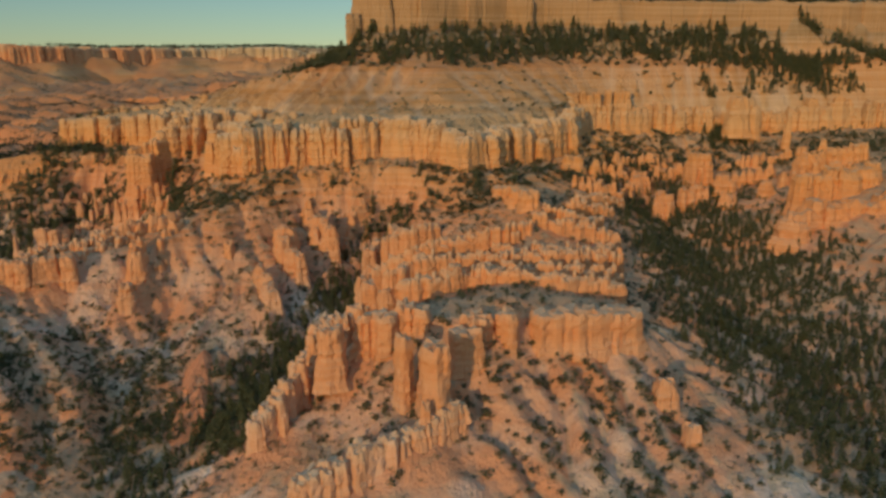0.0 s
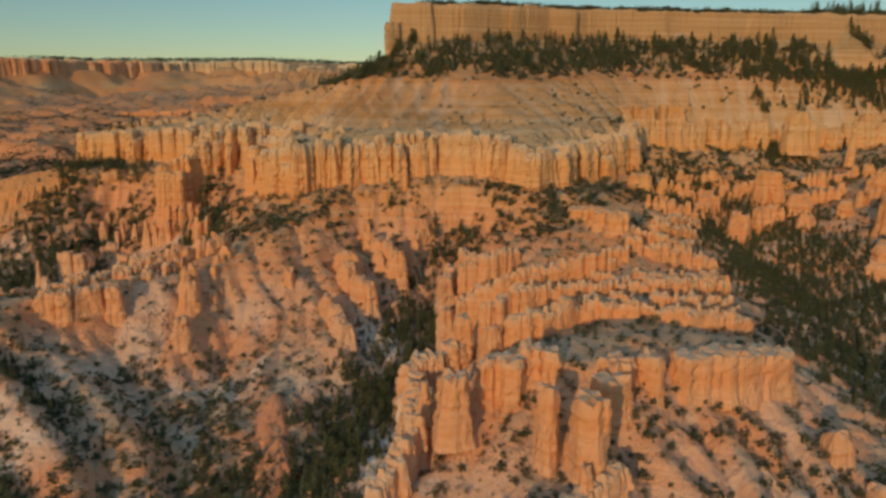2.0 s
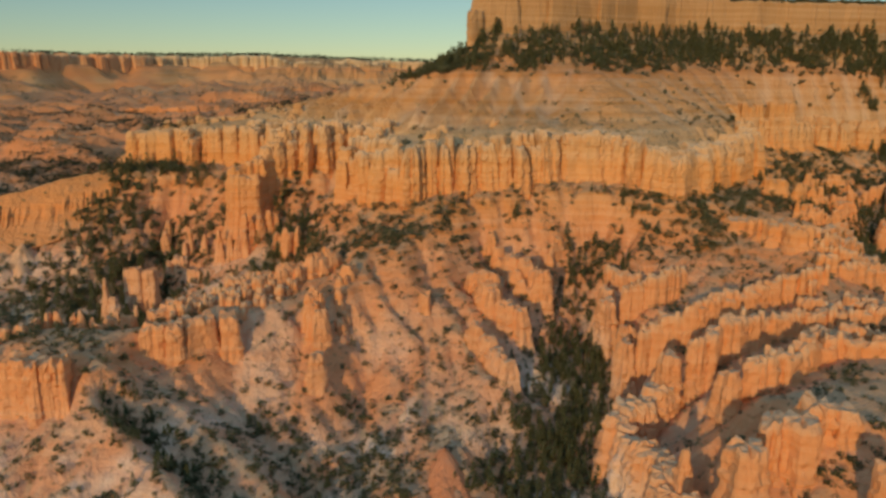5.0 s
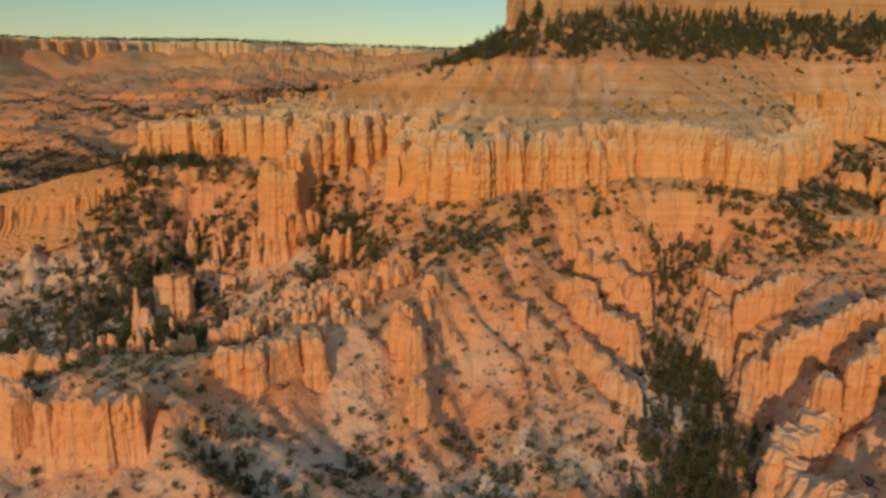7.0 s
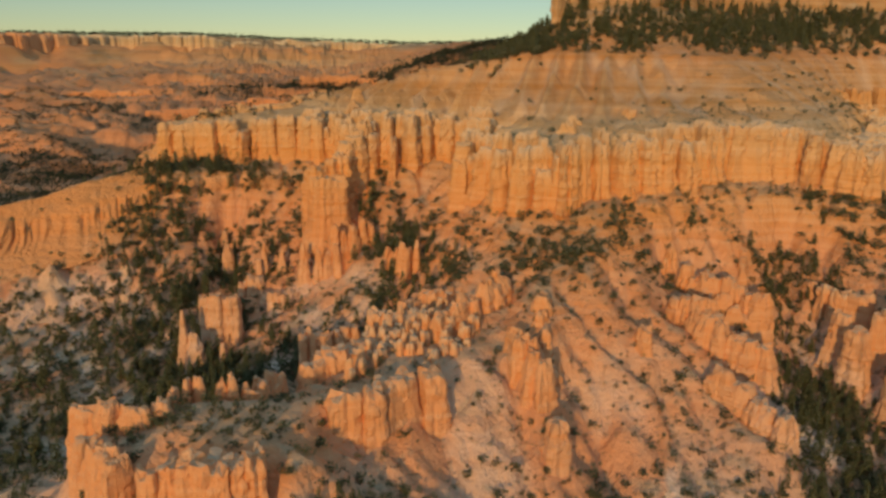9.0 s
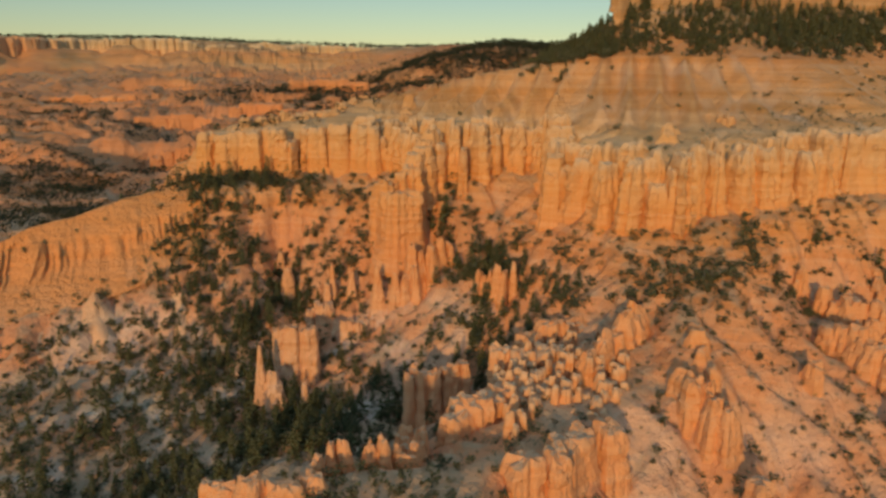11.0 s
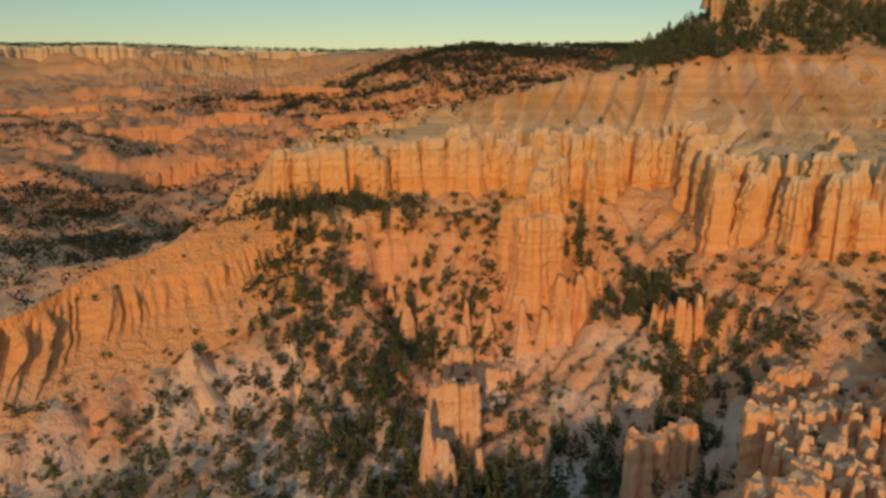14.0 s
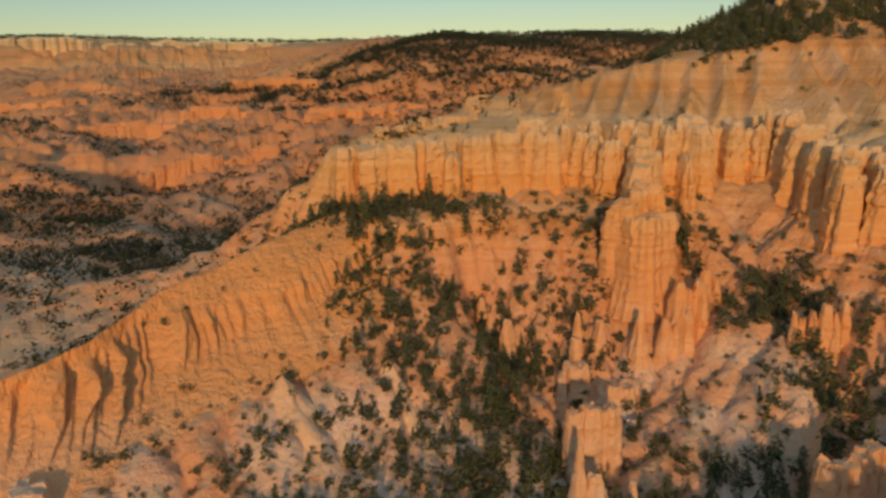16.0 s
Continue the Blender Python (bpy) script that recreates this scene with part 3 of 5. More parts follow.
def bulk(me, co, faces):
    """Fills a mesh with many alike faces at once."""
    n, k = faces.shape
    me.vertices.add(len(co))
    me.vertices.foreach_set("co", np.ascontiguousarray(co, np.float32).ravel())
    me.loops.add(n * k)
    me.loops.foreach_set("vertex_index", np.ascontiguousarray(faces, np.int32).ravel())
    me.polygons.add(n)
    me.polygons.foreach_set("loop_start", np.arange(0, n * k, k, dtype=np.int32))
    me.update(calc_edges=True)
    return me


bulk(me, co, quad)
me.polygons.foreach_set("use_smooth", np.ones(len(quad), bool))
me.materials.append(GROUND)
rill = me.attributes.new("wash", "FLOAT", "POINT")
rill.data.foreach_set("value", np.where((mx > X0) & (mx < X1) & (my > Y0) & (my < Y1), sample(WASH, 3.0, mx, my), 0.0).ravel().astype(np.float32))
streaks = me.attributes.new("vein", "FLOAT", "POINT")
streaks.data.foreach_set("value", np.where((mx > X0) & (mx < X1) & (my > Y0) & (my < Y1), sample(VEIN, 3.0, mx, my), 0.58).ravel().astype(np.float32))
tagged(new("ground", me), "eroded orange and pale limestone slopes, gullies and basin floor", "ground", kind="structure")

# ---------------------------------------------------------------- pillars of the cliffs and fins
BED_STEP = np.interp(np.arange(0, 320, 0.25), np.arange(0, 321, 1.3), np.random.default_rng(11).uniform(-1, 1, 247))


def column(cx, cy, top, foot, half_w, half_d, turn, rng, sides=22, sharp=0.5, pale=0.3, flare=0.3):
    """One eroded pillar: boxy in plan, fluted, with ledges along the beds and a ragged head."""
    tall = top - foot
    rings = int(np.clip(tall / 1.25, 7, 34))
    t = np.linspace(0, 1, rings)
    z = foot + t * tall
    bed = BED_STEP[np.clip((z * 4).astype(int), 0, len(BED_STEP) - 1)]
    prof = 1.10 - 0.13 * t ** 0.7 + flare * (1 - t) ** 2.5 + 0.07 * min(1.0, 5.0 / half_w) * bed
    head = np.clip((t - 0.9 + 0.45 * sharp) / (0.1 + 0.45 * sharp), 0, 1)
    prof = prof * (1 - (0.06 + 0.55 * sharp) * head ** (1.0 + 0.6 * rng.random()))
    th = np.linspace(0, 2 * np.pi, sides, endpoint=False) + rng.uniform(0, 1)
    box = 1 / (np.abs(np.cos(th)) ** 4 + np.abs(np.sin(th)) ** 4) ** 0.25
    rim = th / 6.283 * 2.6 * (half_w + half_d)
    a, c = rng.uniform(0, 90, 2)
    rm, zm = np.meshgrid(rim, z)
    flute = 1 + min(1.0, 4.5 / half_w) * (0.42 * perlin(rm / 4.6 + a, zm / 90 + c) + 0.30 * perlin(rm / 2.1 - a, zm / 26 + c) + 0.12 * perlin(rm / 3.2 + c, zm / 3.0 - a))
    blocks = rng.uniform(-1, 1, (64, 64))
    joint = 0.11 * min(1.0, 4.5 / half_w) * blocks[(rm / 2.3 + 0.7 * perlin(zm / 14 + a, rm * 0 + c)).astype(int) % 64, (zm / 2.9 + perlin(rm / 6 + c, zm * 0)).astype(int) % 64]
    flute = flute + joint * np.clip(1.3 * t, 0.3, 1)[:, None]
    r = prof[:, None] * box[None, :] * np.clip(flute, 0.72, 1.3)
    lx, ly = r * np.cos(th) * half_w, r * np.sin(th) * half_d
    crest = perlin(rim / 3.4 + c, rim * 0 + a) * 2.2 + 1.3 * blocks[(rim / 2.6).astype(int) % 64, 0] + rng.normal(0, 0.25, sides)
    ragged = zm + crest[None, :] * np.clip((t - 0.8) / 0.2, 0, 1)[:, None] * min(1.0, half_w / 3.0)
    ca, sa = math.cos(turn), math.sin(turn)
    lean = rng.normal(0, 0.012, 2)
    X = cx + lx * ca - ly * sa + (lean[0] * t * tall)[:, None]
    Y = cy + lx * sa + ly * ca + (lean[1] * t * tall)[:, None]
    co = np.stack([X, Y, ragged], -1).reshape(-1, 3)
    mid = np.array([X[-1].mean(), Y[-1].mean(), ragged[-1].mean()])
    edge = co[-sides:]
    for part_in in (0.8, 0.5, 0.22):
        inner = edge * part_in + mid * (1 - part_in)
        inner[:, 2] += (0.5 * perlin(inner[:, 0] / 1.7, inner[:, 1] / 1.7) + half_w * 0.3 * sharp * (1 - part_in)) * min(1.0, half_w / 3.0)
        co = np.vstack([co, inner])
    rings += 3
    cap = np.array([[mid[0], mid[1], mid[2] + half_w * (0.02 + 0.3 * sharp)]])
    faces = []
    for a in range(rings - 1):
        for s in range(sides):
            n = (s + 1) % sides
            faces.append((a * sides + s, a * sides + n, (a + 1) * sides + n, (a + 1) * sides + s))
    last = (rings - 1) * sides
    tip = len(co)
    faces += [(last + s, last + (s + 1) % sides, tip) for s in range(sides)]
    me = bpy.data.meshes.new("pillar")
    me.from_pydata(np.vstack([co, cap]).tolist(), [], faces)
    me.polygons.foreach_set("use_smooth", np.zeros(len(faces), bool))
    me.materials.append(ROCK)
    cover = me.attributes.new("crest", "FLOAT", "POINT")
    depth = pale * np.append(np.clip(1 - (ragged.max() - 1.0 - co[:, 2]) / (0.16 * tall + 1.5), 0, 1), 1.0)
    cover.data.foreach_set("value", depth.astype(np.float32))
    return me


def along(pts, gap, rng):
    """Places along a line of crest points, with the way it runs."""
    out = []
    for p, q in zip(pts, pts[1:]):
        d = math.hypot(q[0] - p[0], q[1] - p[1])
        s = rng.uniform(0, gap * 0.4)
        while s < d:
            k = s / d
            out.append(([a + (b - a) * k for a, b in zip(p, q)], math.atan2(q[1] - p[1], q[0] - p[0])))
            s += gap * rng.uniform(0.7, 1.35)
    return out


def rock_wall(name, label, pts, gap, width, depth, seed, rough=2.0, wander=1.0, sharp=0.5, bury=3.0, group="", low=0.0, back=0.0, pale=0.25, flare=0.3):
    rng = np.random.default_rng(seed)
    base = new(name)
    base.location = (pts[0][0], pts[0][1], float(height(pts[0][0], pts[0][1])))
    tagged(base, label, "rock wall", group)
    bpy.context.view_layer.update()
    for (x, y, z), a in along(pts, gap, rng):
        off, drop, u = rng.normal(0, wander), 0.0, rng.random()
        if u < back:
            off += depth * 0.65
        elif u < 1.7 * back:
            off, drop = off - depth * 0.35, rng.uniform(3, 12)
        x, y = x - math.sin(a) * off, y + math.cos(a) * off
        w = width * rng.uniform(0.75, 1.5) / 2
        d = depth * rng.uniform(0.75, 1.3) / 2
        around = height(x + np.array([-1, 1, -1, 1]) * d * 0.8, y + np.array([-1, -1, 1, 1]) * d * 0.8)
        foot = float(around.min()) - bury
        top = max(z - drop + rng.normal(0, rough) - abs(rng.normal(0, low)), foot + 4)
        ob = new("pillar", column(x, y, top, foot, w, d, a + rng.normal(0, 0.15), rng, sharp=sharp, pale=pale, flare=flare))
        ob.parent, ob.matrix_parent_inverse = base, base.matrix_world.inverted()
    return base


def hoodoo(label, x, y, top, w, seed, d=None, sharp=0.9, group="lone hoodoos", turn=0.0, foot=None, flare=0.3):
    rng = np.random.default_rng(seed)
    z = float(height(x, y)) - 2 if foot is None else foot
    me = column(x, y, top, z, w / 2, (d or w) / 2, turn, rng, sides=22 if w < 16 else 44, sharp=sharp, flare=flare)
    me.transform(Matrix.Translation((-x, -y, -z)))
    me.name = "hoodoo"
    ob = new("hoodoo", me)
    ob.location = (x, y, z)
    return tagged(ob, label, "hoodoo", group)


def cone(x, y, top, reach, seed, label="pale cone of soft eroded rock", material=MARL, long=1.0):
    rng = np.random.default_rng(seed)
    top, reach = top - 7, reach * 1.35
    ring = np.linspace(0, 6.283, 12)
    foot = float(height(x + 1.2 * reach * np.cos(ring), y + 1.3 * reach * long * np.sin(ring)).min()) - 3
    rings, sides = 22, 56
    t = np.linspace(0, 1, rings)[:, None]
    th = np.linspace(0, 2 * np.pi, sides, endpoint=False)[None, :]
    a = rng.uniform(0, 6, 3)
    rill = 0.16 * np.abs(np.sin(2.5 * th + a[0] + 0.6 * t)) + 0.10 * np.abs(np.sin(6.5 * th + a[1] + t)) + 0.16 * np.sin(2 * th + a[2]) + 0.5 * perlin(th * 2.2 + a[0], t * 3.0 + a[1])
    r = reach * ((1.0 - t) ** 1.5 * 0.8 + 0.28 * (1 - t ** 4) + 0.01) * (1 + rill * (1.1 - 0.6 * t))
    X, Y, Z = r * np.cos(th) * 0.9, (r * np.sin(th) + t * reach * 0.35) * long, t * (top - foot) + 0.6 * perlin(th * 5 + a[2], t * 9.0)
    co = np.stack([X, Y, Z + 0 * th], -1).reshape(-1, 3)
    faces = np.array([(k * sides + j, k * sides + (j + 1) % sides, (k + 1) * sides + (j + 1) % sides, (k + 1) * sides + j) for k in range(rings - 1) for j in range(sides)])
    me = bulk(bpy.data.meshes.new("cone"), co, faces)
    me.polygons.foreach_set("use_smooth", np.ones(len(faces), bool))
    me.materials.append(material)
    ob = new("soft_cone", me)
    ob.location = (x, y, foot)
    return tagged(ob, label, "rock cone", "cones of soft rock")


def resampled(pts, n):
    """n places at even steps along a line."""
    p = np.array(pts, float)
    s = np.append(0, np.cumsum(np.hypot(*np.diff(p[:, :2], axis=0).T)))
    u = np.linspace(0, s[-1], n)
    return np.stack([np.interp(u, s, p[:, k]) for k in range(3)], 1), u


FACE_SPOTS = []


def fluted_face(name, label, crest, foot, gaps, deep, seed, steep=1.5, bury=3.0, material=None, thick=10.0, notch=1.5, shelf=(0,)):
    """A rock face that falls from a crest to its foot in sharp ribs with rounded alcoves between them; it closes behind the crest.
    gaps and deep: the ribs' distance and depth along the face, from its first end to its last."""
    rng = np.random.default_rng(seed)
    n = int(sum(math.dist(a[:2], b[:2]) for a, b in zip(crest, crest[1:])) / 0.9)
    top, u = resampled(crest, n)
    low, _ = resampled(foot, n)
    tall = float((top[:, 2] - low[:, 2]).mean())
    m = int(np.clip(tall / 1.0, 16, 64))
    v = np.linspace(0, 1, m)[:, None]
    way = np.gradient(top[:, :2], axis=0)
    way /= np.linalg.norm(way, axis=1)[:, None]
    out = np.stack([way[:, 1], -way[:, 0]], 1)
    out *= np.sign(((low - top)[:, :2] * out).sum(1))[:, None]
    out = np.stack([np.convolve(np.pad(out[:, k], 8, mode="edge"), np.ones(17) / 17, "valid") for k in range(2)], 1)
    k = np.linspace(0, 1, len(gaps))
    gap, depth = np.interp(u / u[-1], k, gaps), np.interp(u / u[-1], k, deep)
    phase = np.cumsum(np.append(0, np.diff(u)) / gap) + 1.25 * perlin(u / 31 + seed, u * 0)
    wander = 0.24 * perlin(u[None, :] / 12 + seed, v * 3.0)
    strong = np.interp(phase, np.arange(200), rng.uniform(0.2, 1.4, 200))[None, :]
    rib = (1 - np.abs(np.sin(np.pi * (phase[None, :] + wander)))) ** 1.15 * strong
    small = 1 - np.abs(np.sin(np.pi * (2.7 * phase[None, :] + 3 * wander + seed)))
    start = rng.uniform(0.02, 0.2, 200)[np.floor(phase + 0.5).astype(int) % 200][None, :] + 0.24 * np.interp(u / u[-1], np.linspace(0, 1, len(shelf)), shelf)[None, :]
    fade = rng.uniform(0.22, 0.6, 200)[np.floor(phase + 0.5).astype(int) % 200][None, :]
    grow = smooth(start, start + 0.12, v) * (1 - smooth(fade, fade + 0.4, v))
    rm, zm = np.broadcast_to(u[None, :], (m, n)), top[None, :, 2] * (1 - v) + low[None, :, 2] * v - bury * v ** 3
    rough = 1.5 * perlin(rm / 4.6, zm / 14.0 + seed) + 0.5 * perlin(rm / 1.9, zm / 2.6) + 0.9 * np.round(perlin(rm / 9.0, zm / 3.0 + seed) * 3) / 3
    push = depth[None, :] * (rib * grow + 0.34 * small * smooth(start, start + 0.15, v) * (1 - smooth(0.5, 0.95, v)) - 0.25 * grow) + rough * smooth(0.0, 0.06, v) * (1 - 0.7 * v)
    bench = np.interp(u / u[-1], np.linspace(0, 1, len(shelf)), shelf)[None, :]
    lean = v ** steep * (1 - bench) + np.interp(v, [0, 0.3, 0.62, 1], [0, 0.34, 0.52, 1]) * bench
    X = top[None, :, 0] * (1 - lean) + low[None, :, 0] * lean + out[None, :, 0] * push
    Y = top[None, :, 1] * (1 - lean) + low[None, :, 1] * lean + out[None, :, 1] * push
    Z = zm + notch * perlin(rm / 13.0, zm * 0 + seed) * (1 - smooth(0, 0.2, v)) + 0.6 * perlin(rm / 3.0, zm * 0 + seed) * (1 - smooth(0, 0.05, v))
    back = np.stack([X[0] - out[:, 0] * thick, Y[0] - out[:, 1] * thick, Z[0] - thick * 1.1], -1)
    grid = np.concatenate([back[None], np.stack([X, Y, Z], -1)])
    pale = smooth(0.55, 1.0, v) * np.clip(1.1 - rib, 0, 1) * (0.75 + 1.1 * perlin(rm / 30 + seed, zm / 20))
    pale = np.concatenate([np.zeros((1, n)), pale])
    base = new(name)
    base.location = low[n // 2]
    tagged(base, label, "rock face")
    bpy.context.view_layer.update()
    cuts = [0] + [j for j in range(4, n - 4) if math.floor(phase[j] + 0.5) != math.floor(phase[j - 1] + 0.5)] + [n - 1]
    for j0, j1 in zip(cuts, cuts[1:]):
        wide = j1 - j0 + 1
        i = (np.arange(m)[:, None] * wide + np.arange(wide - 1)[None, :]).ravel()
        faces = np.stack([i, i + wide, i + wide + 1, i + 1], 1)
        me = bulk(bpy.data.meshes.new("rib"), grid[:, j0:j1 + 1].reshape(-1, 3), faces)
        me.polygons.foreach_set("use_smooth", np.ones(len(faces), bool))
        me.materials.append(material or FACE)
        fan = me.attributes.new("wash", "FLOAT", "POINT")
        fan.data.foreach_set("value", pale[:, j0:j1 + 1].ravel().astype(np.float32))
        ob = new("rib", me)
        ob.parent, ob.matrix_parent_inverse = base, base.matrix_world.inverted()
    for gentle in (smooth(0.1, 0.14, v) * (1 - smooth(0.28, 0.32, v)) * bench, smooth(0.62, 0.8, v) * 0.8 + 0 * bench):
        pick = rng.random((m, n)) < 0.012 * gentle
        FACE_SPOTS.append(np.stack([X[pick], Y[pick], Z[pick]], 1))
    return base


def lone(x, y, top, w, d, seed, label="tapering orange limestone hoodoo with ragged head", sharp=0.8, turn=0.0, foot=None, flare=0.3):
    return hoodoo(label, x, y, top, w, seed, d, sharp, turn=turn, foot=foot, flare=flare)


rock_wall("cliff_wall", "long smooth orange limestone cliff with pale cap", CLIFF_EDGE[:4], 9, 12, 15, 1, 0.9, 1.2, 0.12, back=0.1, pale=0.5)
rock_wall("cliff_wall", "fluted orange cliff with deep shaded clefts", CLIFF_EDGE[3:12], 5.6, 7.0, 14, 2, 3.2, 2.4, 0.45, back=0.3, pale=0.8)
rock_wall("cliff_wall", "fluted orange cliff with many narrow pillars", CLIFF_EDGE[11:17], 5.6, 7.2, 14, 6, 3.0, 2.2, 0.42, back=0.28, pale=0.8)
rock_wall("cliff_pillars", "slim pale-tipped pillars along the cliff top", beside(CLIFF_EDGE[3:17], 5, 1), 12, 4.6, 6, 7, 2.6, 2.5, 0.5, pale=0.9)
rock_wall("cliff_wall", "recessed orange cliff with smooth upright faces", CLIFF_EDGE[16:23], 7.5, 9.5, 14, 3, 1.8, 1.6, 0.25, back=0.15, pale=0.8)
rock_wall("cliff_wall", "broken tan cliff band over wooded slopes", CLIFF_EDGE[22:], 9, 9, 13, 4, 3.0, 2.5, 0.4, low=6)
MESA_RIM = [(-78, 790, 280), (0, 803, 281), (104, 855, 281), (364, 857, 278), (640, 881, 280)]
rock_wall("mesa_cliff", "flat-topped tan mesa cliff with upright joints", MESA_RIM, 24, 46, 9, 5, 0.6, 0.7, 0.0, bury=6, flare=0.0)
rock_wall("mesa_cliff", "lower shoulder of the tan mesa", [(-88, 780, 262), (-84, 784, 262)], 5, 12, 10, 16, 0.5, 0.5, 0.0, bury=6, flare=0.0)
rock_wall("mesa_cliff", "side of the flat-topped tan mesa", [(-76, 796, 280), (5, 896, 280)], 11, 16, 10, 15, 0.5, 1.0, 0.0, bury=6, flare=0.0)
# buttresses before the cliff
lone(-263, 662, 139, 23, 20, 21, "square pale-capped orange buttress with smooth flared faces", 0.04, 0.05, 96, 0.42)
rock_wall("buttress", "stepped orange ramp behind the buttress", [(-272, 668, 143), (-256, 676, 150), (-246, 690, 161), (-238, 704, 168)], 4.5, 10, 12, 22, 2.0, 1.5, 0.4)
rock_wall("buttress", "narrow orange buttress with stepped crest", [(-190, 622, 150), (-184, 634, 163)], 6, 8, 10, 23, 2, 1.2, 0.4)


def ribs(name, label, pts, lift, gap, width, depth, seed, sharp=0.7, group=""):
    """Small pinnacles along a line, each a little higher than the ground that it stands on."""
    rng = np.random.default_rng(seed)
    lines = [(x, y, float(height(x, y)) + lift) for (x, y, z), a in along([(*p, 0) for p in pts], gap, rng)]
    base = new(name)
    base.location = (lines[0][0], lines[0][1], lines[0][2] - lift)
    tagged(base, label, "rock ribs", group)
    bpy.context.view_layer.update()
    for x, y, z in lines:
        x, y = x + rng.normal(0, 1.2), y + rng.normal(0, 1.2)
        w, d = width * rng.uniform(0.5, 1.4) / 2, depth * rng.uniform(0.6, 1.3) / 2
        g = float(height(x, y))
        ob = new("pinnacle", column(x, y, g + lift * rng.uniform(0.4, 1.4), g - 4, w, d, rng.uniform(0, 3), rng, 14, sharp))
        ob.parent, ob.matrix_parent_inverse = base, base.matrix_world.inverted()
    return base


UPPER = "pale weathered ribs on the slope above the cliff"
for k, pts in enumerate([[(-120, 640), (-130, 616)], [(-84, 645), (-90, 628)], [(-236, 790), (-244, 762)]]):
    ribs("rock_ribs", UPPER, pts, 3.4, 4.5, 4.0, 8, 400 + k, 0.7, "ribs of the upper slope")
ribs("rock_ribs", "blocky pale ledges on the cliff's flat top", [(-360, 772), (-320, 782), (-290, 800), (-262, 846), (-240, 866)], 4.0, 8, 10, 8, 420, 0.2)
RED = "cluster of red-orange hoodoos on the broken slope"
for k, pts in enumerate([[(112, 592), (134, 602), (152, 606)], [(126, 628), (150, 640), (186, 652)], [(186, 664), (214, 674), (244, 674)], [(240, 640), (262, 650), (286, 654)], [(100, 580), (120, 584), (142, 590)],
                         [(150, 660), (176, 678), (204, 694)], [(250, 680), (300, 690), (350, 694)], [(280, 620), (310, 620), (340, 640)]]):
    ribs("hoodoo_cluster", RED, pts, 9.0, 4.6, 5.0, 6.5, 430 + k, 0.75, "red hoodoos")
for k, pts in enumerate([[(-100, 548), (-92, 530), (-84, 500)], [(-60, 548), (-66, 530), (-68, 515)], [(-176, 500), (-180, 480), (-182, 460)]]):
    ribs("rock_ribs", "sharp orange ribs running down the spur", pts, 5.0, 4.0, 4.0, 7, 440 + k, 0.7, "ribs of the second spur")
rock_wall("cliff_pillars", "pale upright ribs on the upper slope", [(118, 742, 186), (132, 744, 187), (176, 753, 189), (184, 753, 186)], 9, 8, 12, 25, 2, 1.5, 0.5)
lone(284, 744, 184, 20, 16, 31, "massive tan and orange rock tower beside a wooded cleft", 0.3, foot=146)
lone(300, 748, 176, 12, 12, 32, "lower shoulder of a massive rock tower", 0.4, foot=142)
lone(320, 714, 172, 6, 6, 33, "slim orange spire on a wooded slope", 0.9, foot=138)
lone(106, 621, 143, 16, 12, 34, "pale-capped square rock under the cliff", 0.1)
lone(138, 660, 138, 9, 9, 35, "cone-shaped red hoodoo on the slope", 0.9, foot=122)
# first spur: rows of fins
FIN = "row of low orange limestone fins on the spur"
BLOCK = "thick upright orange rock wall with flat top"
rows = [[(-38, 476, 109), (-18, 480, 113), (-4, 492, 115)], [(-36, 516, 110), (-26, 500, 106)],
        [(-40, 439, 97), (-16, 437, 112), (14, 447, 115), (42, 454, 121), (54, 458, 122)],
        [(-30, 403, 106), (-11, 413, 113), (14, 419, 112), (66, 427, 112), (106, 444, 107)],
        [(-18, 372, 110), (-5, 374, 112), (14, 389, 112), (62, 381, 111), (96, 392, 104)],
        [(60, 470, 123), (84, 475, 119), (114, 482, 109)], [(62, 494, 129), (84, 488, 122), (104, 500, 115)], [(30, 433, 112), (70, 440, 112), (108, 456, 107)],
        [(20, 404, 110), (66, 402, 110), (100, 415, 104)], [(96, 545, 123), (118, 560, 120), (136, 576, 114)], [(90, 525, 123), (120, 540, 116)]]
for k, pts in enumerate(rows):
    rock_wall("fin_row", FIN, pts, 4.6, 7.6, 5.5, 40 + k, 1.6, 0.9, 0.12, group="fins of the first spur", pale=0.6)
    rock_wall("fin_row", "slim pale-tipped pinnacles along a fin", shift(pts, 0, -1, 1.0), 5.0, 2.3, 3.0, 840 + k, 1.4, 1.0, 0.6, group="fins of the first spur", pale=0.8)
for k, (x, y, z) in enumerate([(-47, 474, 102), (-48, 437, 93), (-41, 402, 101), (-29, 371, 106), (-44, 490, 104), (-43, 455, 95)]):
    lone(x, y, z, 8, 10, 540 + k, "tall pink-banded pillar at the end of a fin", 0.3, 0.3)
rock_wall("rock_wall", "pale pink fluted wall above the gully", [(-62, 388, 84), (-48, 394, 88), (-38, 409, 92)], 4, 6.5, 12, 60, 1.0, 0.8, 0.3, bury=8, pale=0.6)
rock_wall("rock_wall", "orange fluted wall with clefts", [(-34, 331, 108), (-20, 325, 110), (-9, 324, 110)], 7, 8, 12, 61, 0.8, 1.2, 0.12, back=0.25, pale=0.5)
rock_wall("rock_wall", BLOCK, [(8, 309, 108), (20, 316, 109), (34, 327, 110)], 9, 10, 13, 62, 0.8, 1.5, 0.06, back=0.25, pale=0.5)
